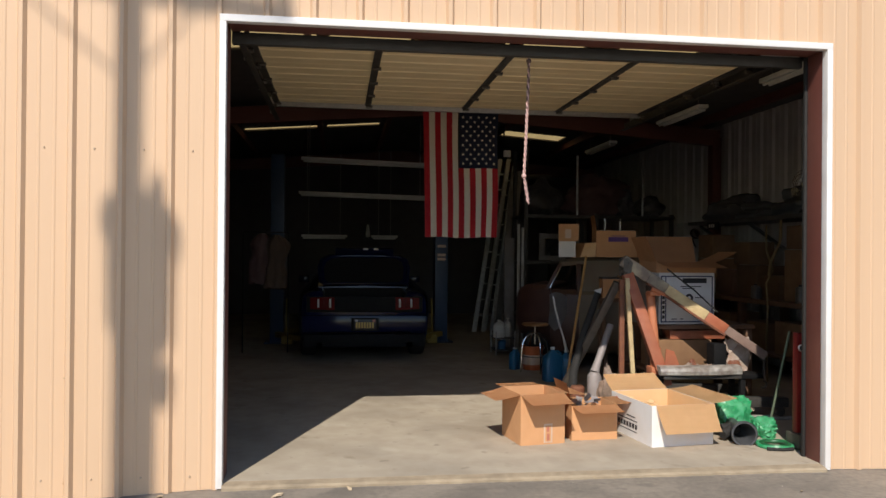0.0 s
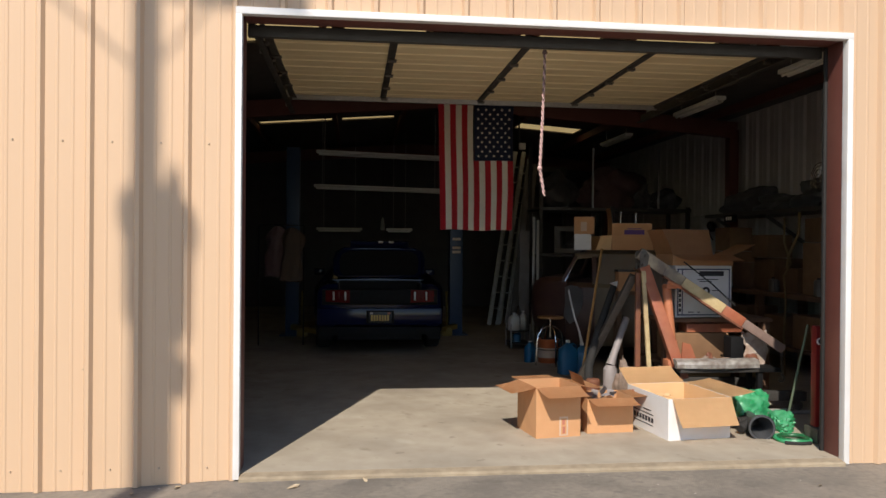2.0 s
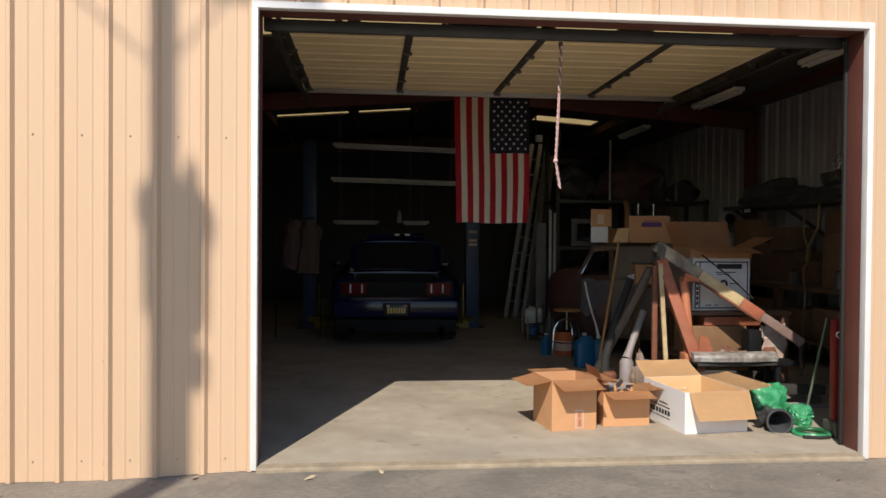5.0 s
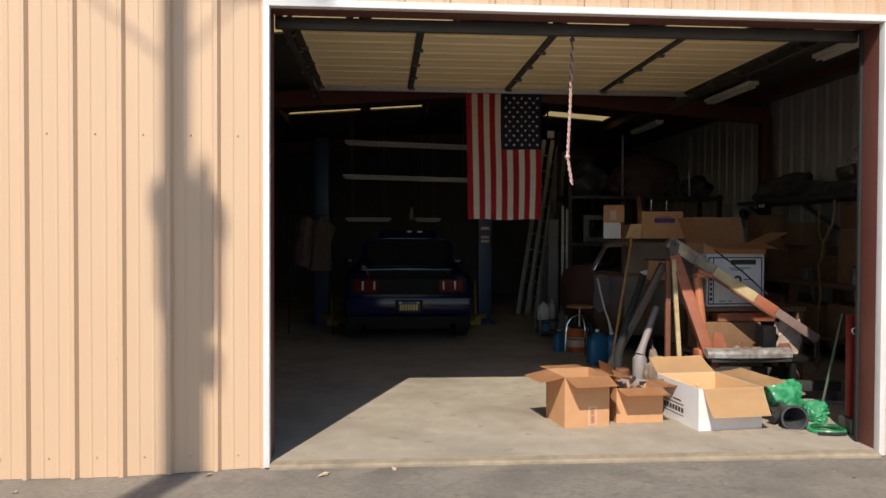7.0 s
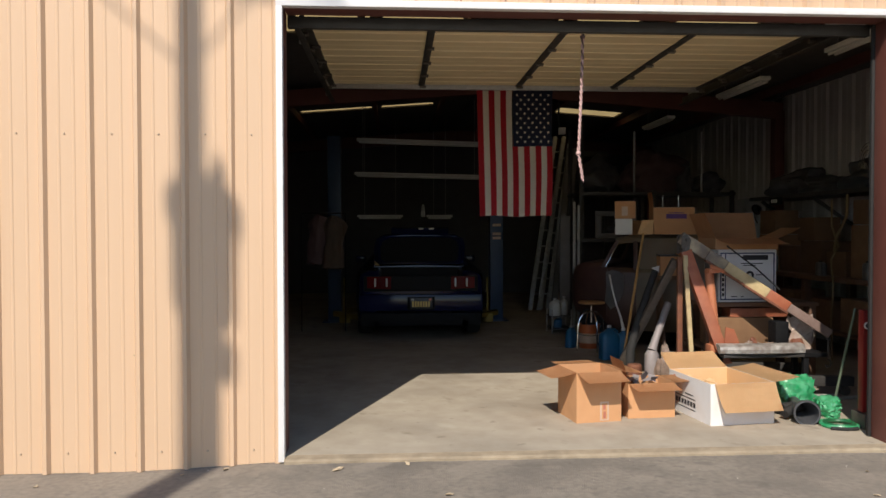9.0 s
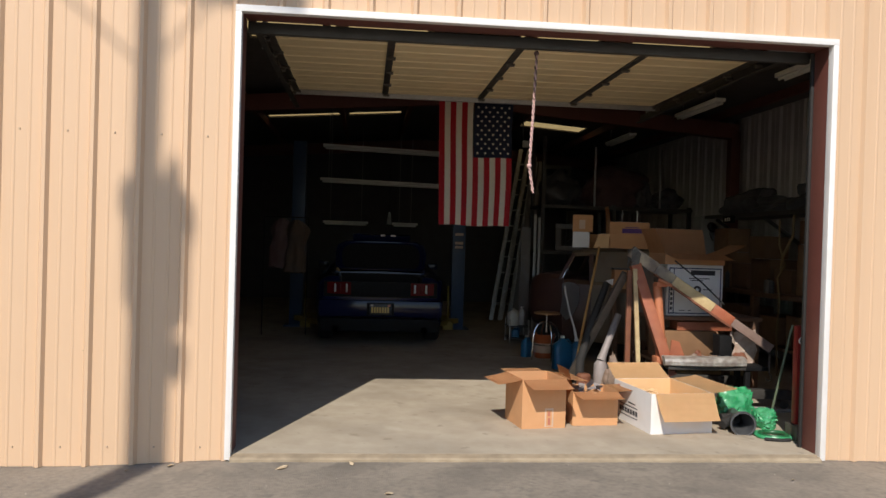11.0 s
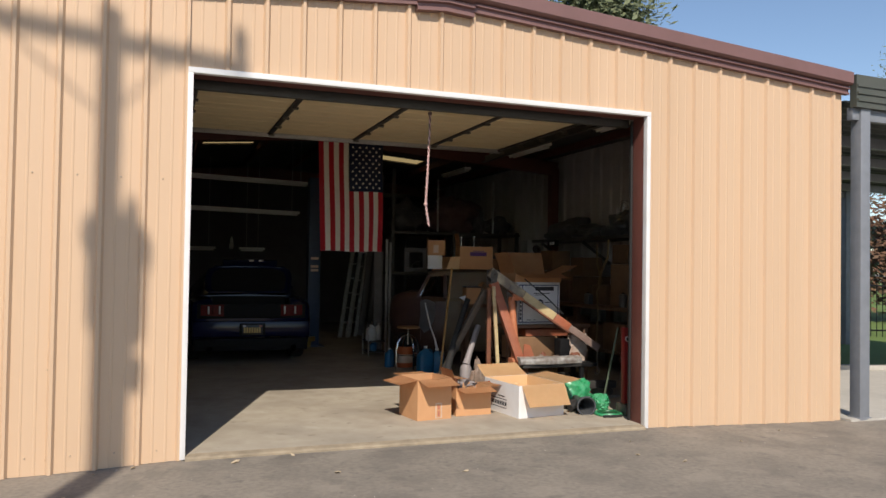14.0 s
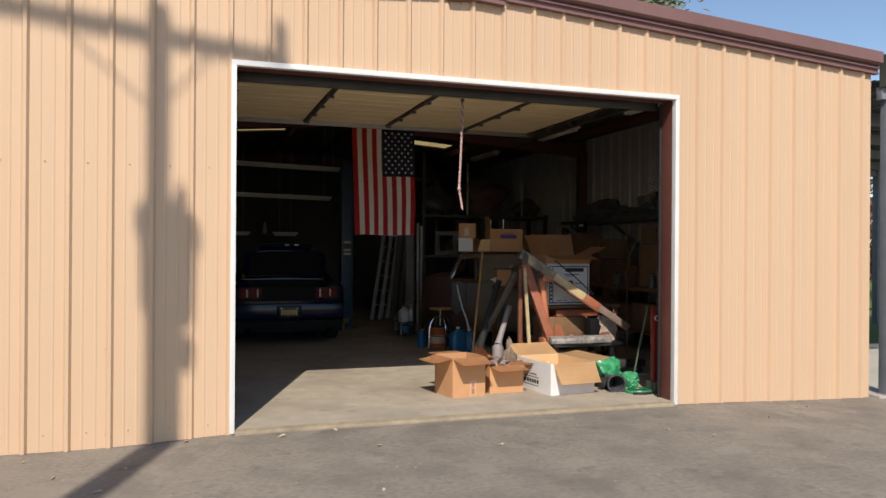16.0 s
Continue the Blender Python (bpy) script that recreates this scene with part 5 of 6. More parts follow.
box(bm, CXM - 0.80, CXM + 0.80, 4.935, 4.965, 0.70, 0.915, 0.012)
part("tail_panel", bm, "black_plastic", car, "black tail panel between the lights")
for s in (-1, 1):
    bm = BM()
    plate(bm, [(CXM + s * 0.42, 4.925, 0.73), (CXM + s * 0.75, 4.945, 0.745), (CXM + s * 0.75, 4.945, 0.9), (CXM + s * 0.42, 4.925, 0.91)], 0.012, (0, -1, 0))
    lamp = part("tail_lamp", bm, "tail_red", car, "three-bar red tail lamp")
    for k, (x, mt) in enumerate(((0.48, "lens_white"), (0.57, "tail_red"), (0.64, "lens_white"))):
        bm = BM()
        box(bm, CXM + s * x - 0.013, CXM + s * x + 0.013, 4.905, 4.935, 0.765, 0.885, 0.008)
        part("lens_bar", bm, mt, lamp)
bm = BM()
box(bm, CXM - 0.19, CXM + 0.19, 4.886, 4.905, 0.445, 0.625, 0.01)
part("plate_recess", bm, "black_plastic", bump_ob)
bm = BM()
box(bm, CXM - 0.155, CXM + 0.155, 4.876, 4.885, 0.455, 0.607, 0.004)
pl = part("licence_plate", bm, "plate_dark", bump_ob, "black licence plate with gold bars")
bm = BM()
for k in range(7):
    box(bm, CXM - 0.128 + k * 0.037, CXM - 0.102 + k * 0.037, 4.872, 4.8755, 0.485, 0.565)
part("plate_bars", bm, "plate_yellow", pl, "gold bars", smooth=False)
for x, mt in ((-0.14, "lens_white"), (0.10, "ink_red")):
    bm = BM()
    box(bm, CXM + x, CXM + x + 0.04, 4.872, 4.8755, 0.574, 0.602)
    part("sticker", bm, mt, pl, smooth=False)
for s, x in ((-1, -0.62), (1, 0.62)):
    bm = BM()
    lathe(bm, [(0.045, 0), (0.05, 0.0), (0.05, 0.2), (0.042, 0.2), (0.042, 0.01), (0.045, 0)], 18, Matrix.Translation((CXM + x, 4.90, 0.25)) @ Matrix.Rotation(radians(-90), 4, "X"))
    part("exhaust_tip", bm, "black_plastic", car)
bm = BM()
for a in ((CXM - 0.585, CXM + 0.585, 5.485, 5.515, 0.61, 1.012), (CXM - 0.585, CXM - 0.565, 5.06, 5.485, 0.61, 0.98), (CXM + 0.565, CXM + 0.585, 5.06, 5.485, 0.61, 0.98), (CXM - 0.565, CXM + 0.565, 5.06, 5.485, 0.612, 0.63)):
    box(bm, *a)
part("boot_lining", bm, "black_plastic", car, "black boot lining")
# raised boot lid: rim, inner panel, spoiler
LA, LB = Vector((CXM, 5.60, 1.05)), Vector((CXM, 5.42, 1.50))
bm = BM()
up = (LB - LA).normalized()
across = Vector((1, 0, 0))
nrm = across.cross(up).normalized()
outline = [(-0.60, 0.0), (0.60, 0.0), (0.66, 0.06), (0.67, 0.28), (0.63, 0.40), (0.52, 0.465), (0.25, 0.48), (-0.25, 0.48), (-0.52, 0.465), (-0.63, 0.40), (-0.67, 0.28), (-0.66, 0.06)]
plate(bm, [LA + across * x + up * z for x, z in outline], 0.03, -nrm)
lid = part("boot_lid", bm, "car_blue", car, "raised dark blue boot lid", smooth=False)
bm = BM()
pts = [LA + across * x * 0.86 + up * (0.24 + (z - 0.24) * 0.80) + nrm * 0.004 for x, z in outline]
plate(bm, pts, 0.004, nrm)
part("lining", bm, "black_plastic", lid, "black lid lining", smooth=False)
bm = BM()
pipe(bm, [LA + across * x * 0.95 + up * (0.24 + (z - 0.24) * 0.92) + nrm * 0.012 for x, z in outline], 0.014, 8, True)
part("lid_rim", bm, "car_blue", lid)
bm = BM()
box(bm, -0.42, 0.42, -0.03, 0.07, -0.02, 0.035, 0.012, Matrix.Translation(LB + up * 0.06) @ Matrix.Rotation(radians(-60), 4, "X"))
part("spoiler", bm, "car_blue", lid)
bm = BM()
for x in (-0.02, 0.13):
    box(bm, CXM + x, CXM + x + 0.07, LB.y - 0.055, LB.y - 0.04, LB.z + 0.06, LB.z + 0.09, 0.004)
part("lid_light", bm, "lens_white", lid)
for s in (-1, 1):
    for y in (5.85, 8.7):
        bm = BM()
        lathe(bm, [(0.2, -0.11), (0.31, -0.11), (0.34, -0.08), (0.34, 0.08), (0.31, 0.11), (0.2, 0.11)], 28, Matrix.Translation((CXM + s * 0.80, y, 0.34)) @ Matrix.Rotation(radians(90), 4, "Y"))
        w = part("tyre", bm, "rubber", car)
        bm = BM()
        lathe(bm, [(0.0, -0.1), (0.199, -0.1), (0.199, 0.1), (0.0, 0.1)], 24, Matrix.Translation((CXM + s * 0.80, y, 0.34)) @ Matrix.Rotation(radians(90), 4, "Y"))
        part("rim", bm, "alu", w)
    bm = BM()
    box(bm, CXM + s * 0.96 - 0.09, CXM + s * 0.96 + 0.09, 7.72, 7.84, 1.0, 1.12, 0.03)
    part("door_mirror", bm, "car_blue", car)

# ---- two-post lift ----
lift = thing("car_lift", "blue two-post car lift with yellow arms", "car lift", at=Matrix.Translation((0.06, 0.8, 0)))
for x, s in ((-0.30, 1), (2.46, -1)):
    bm = BM()
    for a in ((x - 0.11, x + 0.11, 7.02, 7.04), (x - 0.11, x - 0.09, 7.04, 7.26), (x + 0.09, x + 0.11, 7.04, 7.26)):
        box(bm, *a, 0.02, 3.15, 0.004)
    post = part("post", bm, "lift_blue", lift, "blue folded steel post")
    for z in (1.40, 1.47, 1.62):
        bm = BM()
        box(bm, x - 0.07, x + 0.07, 7.012, 7.0195, z, z + 0.045)
        part("sticker", bm, "tape", post, "pale warning sticker")
    bm = BM()
    box(bm, x - 0.2, x + 0.2, 6.95, 7.35, 0.0, 0.02, 0.003)
    part("base_plate", bm, "lift_blue", lift)
    bm = BM()
    beam(bm, (x + s * 0.02, 6.95, 0.16), (x + s * 0.62, 6.35, 0.12), 0.10, 0.08)
    beam(bm, (x + s * 0.02, 7.3, 0.16), (x + s * 0.62, 8.2, 0.12), 0.10, 0.08)
    part("arm", bm, "lift_yellow", lift, "yellow swing arm")
    bm = BM()
    rod(bm, (x - s * 0.0 + s * 0.0 - 0.17 * (1 if s < 0 else -1), 6.85, 0.02), (x - 0.17 * (1 if s < 0 else -1), 6.98, 0.75), 0.018)
    box(bm, x - 0.19 * (1 if s < 0 else -1) - 0.09, x - 0.19 * (1 if s < 0 else -1) + 0.09, 6.70, 6.95, 0.02, 0.16, 0.02)
    part("arm_pad", bm, "lift_yellow", lift, "yellow arm pad")

# ---- ladders and boards ----
def ladder(foot, top_, width, label):
    ob = thing("ladder", label, "ladder", "leaning ladders")
    f, t = Vector(foot), Vector(top_)
    side = Vector((width, 0, 0))
    for k in (0, 1):
        bm = BM()
        beam(bm, f + side * k, t + side * k, 0.08, 0.07, 0.003, up=(0, 1, 0))
        part("rail", bm, "alu", ob)
    n = int((t - f).length / 0.3)
    for i in range(1, n):
        p = f + (t - f) * i / n
        bm = BM()
        rod(bm, p, p + side, 0.016, seg=8)
        part("rung", bm, "alu", ob)
    return ob


ladder((3.40, 9.55, 0.0), (3.98, 9.95, 3.42), 0.17, "aluminium extension ladder leaning beside the lift")
ladder((3.64, 9.75, 0.0), (4.15, 10.1, 3.3), 0.15, "aluminium ladder section leaning behind another")
for x0, x1, w in ((3.90, 4.30, 0.12), (4.06, 4.42, 0.08)):
    bm = BM()
    beam(bm, (x0, 9.7, 0.02), (x1, 10.05, 3.2), w, 0.035, 0.003, up=(0, 1, 0))
    solo("plank", bm, "primer", "long grey plank leaning beside the ladders", "plank", "leaning planks")
rest = thing("wall_rail", "dark steel rail that the ladders lean on", "rail")
bm = BM()
box(bm, 3.85, 5.1, 10.13, 10.19, 3.05, 3.15, 0.004)
part("bar", bm, "dark_steel", rest)
for x in (3.9, 5.05):
    bm = BM()
    box(bm, x - 0.03, x + 0.03, 10.13, 10.19, 0.0, 3.05, 0.003)
    part("post", bm, "dark_steel", rest)
for i, (x0, x1, y, z, mt) in enumerate(((3.42, 3.58, 6.9, 1.78, "primer"), (3.62, 3.66, 6.85, 2.0, "galvanised"), (3.70, 3.74, 6.9, 1.95, "galvanised"))):
    bm = BM()
    box(bm, x0, x1, y, y + 0.03, 0, z, 0.003)
    ob = solo("board", bm, mt, "long board standing upright against the racking" if mt != "galvanised" else "upright galvanised strut leaning on the racking", "board", "upright boards")
wf = thing("window_frame", "grey picture-like window frame leaning on the racking", "window frame")
for a in ((4.02, 4.46, 1.42, 1.50), (4.02, 4.46, 1.78, 1.86), (4.02, 4.11, 1.50, 1.78), (4.37, 4.46, 1.50, 1.78)):
    bm = BM()
    box(bm, a[0], a[1], 7.0, 7.03, a[2], a[3], 0.003)
    part("bar", bm, "primer", wf)

def bundle(mat, label, at, size, seed, group):
    """A stuffed, tied sheet: rounded, with gathered folds and a flat foot."""
    bm = BM()
    bmesh.ops.create_icosphere(bm, subdivisions=4, radius=1.0)
    off = Vector((seed, seed * 0.37, 0))
    for v in bm.verts:
        p = v.co.copy()
        turn = math.atan2(p.y, p.x)
        d = 1 + 0.55 * noise.noise(p * 1.1 + off) + 0.22 * noise.noise(p * 2.6 + off) + 0.025 * math.sin(5 * turn + 12 * noise.noise(p * 1.5 + off)) + 0.07 * noise.noise(p * 6 + off)
        v.co = Vector((p.x * d * size[0], p.y * d * size[1], max(p.z * d, -0.65) * size[2]))
    low = min(v.co.z for v in bm.verts)
    bmesh.ops.translate(bm, verts=bm.verts, vec=(0, 0, -low))
    ob = solo("wrapped_part", bm, mat, label, "car part", group)
    ob.matrix_world = Matrix.Translation(at)


# ---- racking at the back ----
rack = thing("storage_rack", "dark steel storage rack along the back", "rack")
for x in (3.80, 5.0, 6.3):
    for y in (7.05, 7.85):
        bm = BM()
        box(bm, x - 0.03, x + 0.03, y - 0.03, y + 0.03, 0, 2.2 if x > 4 else 3.3, 0.003)
        part("upright", bm, "dark_steel", rack)
for z in (0.5, 1.36, 2.12):
    bm = BM()
    box(bm, 3.76, 6.34, 7.0, 7.9, z, z + 0.05, 0.003)
    part("shelf", bm, "dark_steel", rack)
for x in (4.66, 5.78):
    bm = BM()
    rod(bm, (x, 7.03, 2.17), (x, 7.03, 3.15), 0.018)
    solo("chrome_rod", bm, "alu", "upright bright metal rod on the rack", "rod", "bright rods")
for i, (x, z, sx, sy, sz, mt, lb) in enumerate(((4.15, 2.17, 0.30, 0.25, 0.33, "grey_cloth", "crumpled grey sheeting on the rack"), (5.1, 2.17, 0.46, 0.3, 0.42, "red_cloth", "faded red wrapped car parts on the rack"), (5.55, 2.17, 0.2, 0.2, 0.26, "grey_cloth", "dark wrapped bundle on the rack"), (6.05, 2.17, 0.24, 0.22, 0.2, "grey_cloth", "low dark bundle on the rack"), (4.5, 1.41, 0.16, 0.2, 0.16, "grey_cloth", "grey bundle on the middle shelf"))):
    bundle(mt, lb, (x, 7.4, z), (sx * 1.15, sy, sz), 50 + i * 4.1, "bundles on the rack")
for i, (x, z, w, h) in enumerate(((4.62, 1.41, 0.35, 0.3), (5.1, 1.41, 0.45, 0.36), (5.7, 1.41, 0.4, 0.28), (3.95, 0.55, 0.5, 0.4), (4.6, 0.55, 0.5, 0.45), (5.3, 0.55, 0.5, 0.36))):
    bm = BM()
    box(bm, x, x + w, 7.1, 7.5, z, z + h, 0.005)
    solo("cardboard_box", bm, "card", "closed brown cardboard box on the rack", "box", "boxes on the rack")
for x, z0, z1 in ((5.0, 1.78, 2.08), (5.14, 1.78, 2.1), (5.4, 1.70, 2.1)):
    bm = BM()
    rod(bm, (x, 7.03, z0), (x, 7.03, 2.121), 0.009)
    solo("hanging_rod", bm, "chrome", "slim bright rod hanging under the rack shelf", "rod", "bright rods")

# ---- bench and shelf along the east wall ----
wb = thing("workbench", "long cluttered timber workbench along the side wall", "workbench")
bm = BM()
box(bm, 6.0, 6.72, 1.2, 6.0, 0.92, 0.98, 0.006)
part("top", bm, "shelf_wood", wb)
for y in (1.3, 2.8, 4.3, 5.9):
    for x in (6.06, 6.66):
        bm = BM()
        box(bm, x - 0.045, x + 0.045, y - 0.045, y + 0.045, 0, 0.92, 0.004)
        part("leg", bm, "shelf_wood", wb)
bm = BM()
box(bm, 6.05, 6.7, 1.3, 5.9, 0.28, 0.32, 0.004)
part("lower_shelf", bm, "shelf_wood", wb)
ws = thing("wall_shelf", "dark timber shelf along the side wall", "shelf")
bm = BM()
box(bm, 6.10, 6.76, 1.2, 6.0, 1.98, 2.03, 0.004)
part("board", bm, "dark_steel", ws)
for y in (1.4, 2.9, 4.4, 5.8):
    bm = BM()
    beam(bm, (6.72, y, 1.62), (6.2, y, 1.965), 0.04, 0.05, up=(0, 1, 0))
    part("bracket", bm, "dark_steel", ws)
random.seed(21)
for i, (x, y, z, w, d, h, mt) in enumerate(((6.16, 3.0, 0.983, 0.4, 0.5, 0.62, "card"), (6.17, 3.62, 0.983, 0.35, 0.42, 0.3, "primer"), (6.17, 4.15, 0.983, 0.4, 0.5, 0.42, "card"), (6.17, 4.75, 0.983, 0.38, 0.45, 0.35, "shelf_wood"), (6.17, 5.3, 0.983, 0.4, 0.5, 0.5, "card"), (6.17, 2.4, 0.983, 0.4, 0.5, 0.5, "primer"), (6.1, 4.2, 1.41, 0.35, 0.4, 0.3, "card"), (6.12, 3.0, 1.61, 0.33, 0.4, 0.28, "card"), (6.15, 5.3, 1.49, 0.34, 0.45, 0.34, "card"),
                                     (6.1, 3.0, 0.33, 0.45, 0.6, 0.4, "card"), (6.1, 3.8, 0.33, 0.45, 0.6, 0.35, "primer"), (6.1, 4.7, 0.33, 0.45, 0.6, 0.42, "card"))):
    bm = BM()
    box(bm, x, x + w, y, y + d, z, z + h, 0.006)
    solo("storage_box", bm, "dim_card" if mt in ("card", "primer") else mt, "closed brown storage box by the side wall" if mt == "card" else "dull painted storage box by the side wall", "box", "boxes on the workbench")
for i, (y, sx, sz, mt) in enumerate(((1.9, 0.22, 0.2, "dark_pipe"), (2.7, 0.24, 0.26, "grey_cloth"), (3.5, 0.25, 0.2, "dark_pipe"), (4.3, 0.24, 0.22, "dark_pipe"), (5.2, 0.26, 0.24, "grey_cloth"))):
    bundle(mt, "dark wrapped car part on the wall shelf", (6.42, y, 2.031), (sx, 0.5 + 0.1 * (i % 2), sz * (0.55 + 0.25 * (i % 3))), 80 + i * 5, "parts on the wall shelf")
fan = thing("wall_fan", "round wire shop fan on the wall shelf", "fan", at=Matrix.Translation((6.3, 3.35, 2.36)))
bm = BM()
for r in (0.06, 0.11, 0.16, 0.2):
    pipe(bm, [(-0.02 - 0.04 * (1 - r / 0.2), r * math.cos(i * math.tau / 28), r * math.sin(i * math.tau / 28)) for i in range(28)], 0.004, 5, True)
for k in range(10):
    a = k * math.tau / 10
    rod(bm, (-0.06, 0.03 * math.cos(a), 0.03 * math.sin(a)), (-0.02, 0.2 * math.cos(a), 0.2 * math.sin(a)), 0.003, seg=5)
part("cage", bm, "chrome", fan)
bm = BM()
rod(bm, (0.0, 0, 0), (0.12, 0, 0), 0.06, seg=16)
part("motor", bm, "dark_steel", fan)
bm = BM()
rod(bm, (0.05, 0, -0.32), (0.05, 0, -0.05), 0.02)
bmesh.ops.create_cone(bm, cap_ends=True, segments=20, radius1=0.11, radius2=0.09, depth=0.02, matrix=Matrix.Translation((0.05, 0, -0.318)))
part("stand", bm, "dark_steel", fan)
bm = BM()
pipe(bm, [(5.92, 3.5, 1.9), (5.9, 3.46, 1.6), (5.95, 3.4, 1.35), (5.86, 3.4, 1.2), (5.9, 3.42, 0.9), (5.88, 3.42, 0.5), (5.9, 3.42, 0.01)], 0.012, 8)
pipe(bm, [(5.96, 3.25, 1.95), (5.92, 3.2, 1.7), (5.86, 3.3, 1.45), (5.9, 3.4, 1.3)], 0.017, 8)
solo("air_hose", bm, "dull_hose", "dull yellow air hose hanging by the workbench", "hose")
bm = BM()
box(bm, 6.74, 6.822, 6.42, 6.52, 2.03, 2.15, 0.006)
solo("outlet_box", bm, "galvanised", "bright metal outlet box on the side wall", "outlet")
bm = BM()
rod(bm, (6.80, 6.42, 0.0), (6.80, 6.42, 3.5), 0.014)
solo("conduit", bm, "galvanised", "thin metal conduit on the side wall", "conduit")

tag = thing("shelf_tag", "small black shelf tag with pale bars", "tag")
bm = BM()
box(bm, 6.07, 6.085, 4.98, 5.32, 1.90, 2.0, 0.002)
part("plaque", bm, "black_plastic", tag)
for y, w in ((5.10, 0.035), (5.16, 0.03), (5.22, 0.035)):
    bm = BM()
    box(bm, 6.064, 6.0695, y, y + w, 1.925, 1.975)
    part("bar", bm, "lamp_white", tag, smooth=False)
bm = BM()
box(bm, 6.085, 6.10, 5.1, 5.2, 1.95, 2.02, 0.002)
part("clip", bm, "dark_steel", tag)
horn2 = thing("chrome_mirror", "shiny chrome car mirror hung on the locker door", "car part")
bm = BM()
lathe(bm, [(0.0, 0.0), (0.06, 0.005), (0.085, 0.03), (0.09, 0.05), (0.07, 0.052), (0.0, 0.035)], 22, Matrix.Translation((6.50, 6.62, 1.86)) @ Matrix.Rotation(radians(70), 4, "X"))
part("shell", bm, "chrome", horn2)
bm = BM()
pipe(bm, [(6.50, 6.65, 1.84), (6.50, 6.67, 1.78), (6.53, 6.676, 1.70), (6.56, 6.676, 1.66)], 0.013, 8)
part("arm", bm, "chrome", horn2)

lk = thing("locker", "pale grey steel locker at the end of the rack", "locker")
bm = BM()
box(bm, 6.36, 6.70, 6.70, 6.98, 0.0, 2.05, 0.008)
part("body", bm, "pale_locker", lk)
bm = BM()
box(bm, 6.375, 6.685, 6.685, 6.699, 0.03, 2.02, 0.004)
dr = part("door", bm, "pale_locker", lk)
bm = BM()
rod(bm, (6.41, 6.675, 1.0), (6.41, 6.675, 1.14), 0.01)
part("handle", bm, "chrome", dr)
random.seed(40)
for i, y in enumerate((2.05, 2.2, 3.05, 3.9, 4.02, 5.1)):
    r, h = random.uniform(0.03, 0.055), random.uniform(0.12, 0.26)
    ob = thing("spray_can", "small can standing on the workbench edge", "can", "cans on the workbench", at=Matrix.Translation((6.03 + r, y, 0.981)))
    bm = BM()
    lathe(bm, [(0, 0), (r, 0), (r, h * 0.8), (r * 0.8, h * 0.88), (r * 0.4, h * 0.9), (r * 0.4, h * 0.92), (0, h * 0.92)], 14)
    part("body", bm, ("grime", "dark_pipe")[i % 2], ob)
    bm = BM()
    rod(bm, (0, 0, h * 0.92), (0, 0, h), r * 0.38, seg=10)
    part("cap", bm, ("black_plastic", "grime")[i % 2], ob)

# ---- strip lamps ----
def strip_lamp(a, b, label, drop=0.0, w=0.14):
    ob = thing("strip_lamp", label, "lamp", "strip lamps")
    a, b = Vector(a), Vector(b)
    bm = BM()
    beam(bm, a, b, w, 0.05, 0.006)
    part("housing", bm, "lamp_white", ob)
    d = (b - a).normalized()
    side = d.cross(Vector((0, 0, 1))).normalized()
    for s in (-1, 1):
        bm = BM()
        rod(bm, a + d * 0.04 + side * s * 0.035 + Vector((0, 0, -0.045)), b - d * 0.04 + side * s * 0.035 + Vector((0, 0, -0.045)), 0.016, seg=10)
        part("tube", bm, "lamp_white", ob, "unlit fluorescent tube")
    for p in (a + d * 0.15, b - d * 0.15):
        bm = BM()
        rod(bm, p + Vector((0, 0, 0.02)), Vector((p.x, p.y, roof_z(p.x) + 0.05)), 0.006, seg=6)
        part("hanger", bm, "galvanised", ob)
    return ob


for y in (1.42, 4.22, 7.55):
    strip_lamp((5.46, y, 3.47), (5.46, y + 1.35, 3.47), "white strip lamp along the side aisle, unlit")
strip_lamp((0.11, 8.5, 3.17), (2.5, 8.5, 3.10), "long hanging white strip lamp across the bay, unlit")
strip_lamp((0.05, 8.9, 2.60), (2.4, 8.9, 2.55), "lower hanging strip lamp at the back, unlit", w=0.1)
strip_lamp((0.0, 11.0, 1.86), (0.95, 11.0, 1.86), "short strip lamp low at the back, unlit", w=0.08)
strip_lamp((1.45, 11.0, 1.86), (2.0, 11.0, 1.86), "short strip lamp low at the back, unlit", w=0.08)
pend = thing("pendant_switch", "pale pendant switch box hanging at the back", "switch")
bm = BM()
box(bm, 1.40, 1.50, 12.97, 13.03, 1.88, 2.02, 0.012)
part("box", bm, "lamp_white", pend)
bm = BM()
lathe(bm, [(0.0, 0.0), (0.03, 0.0), (0.045, 0.02), (0.03, 0.12), (0.015, 0.16), (0.0, 0.16)], 14, Matrix.Translation((1.45, 13.0, 2.02)))
part("collar", bm, "lamp_white", pend)
bm = BM()
rod(bm, (1.45, 13.0, 2.17), (1.45, 13.0, 3.72), 0.006, seg=6)
part("cord", bm, "rubber", pend)
fl_ = thing("flood_lamp", "small pale flood lamp on a black arm", "lamp")
bm = BM()
box(bm, 3.41, 3.52, 6.95, 7.03, 3.09, 3.20, 0.012)
part("head", bm, "lamp_white", fl_)
bm = BM()
pipe(bm, [(3.46, 7.03, 3.15), (3.46, 7.10, 3.16), (3.44, 7.12, 3.3), (3.44, 7.12, 3.66)], 0.014, 8)
part("arm", bm, "dark_steel", fl_)

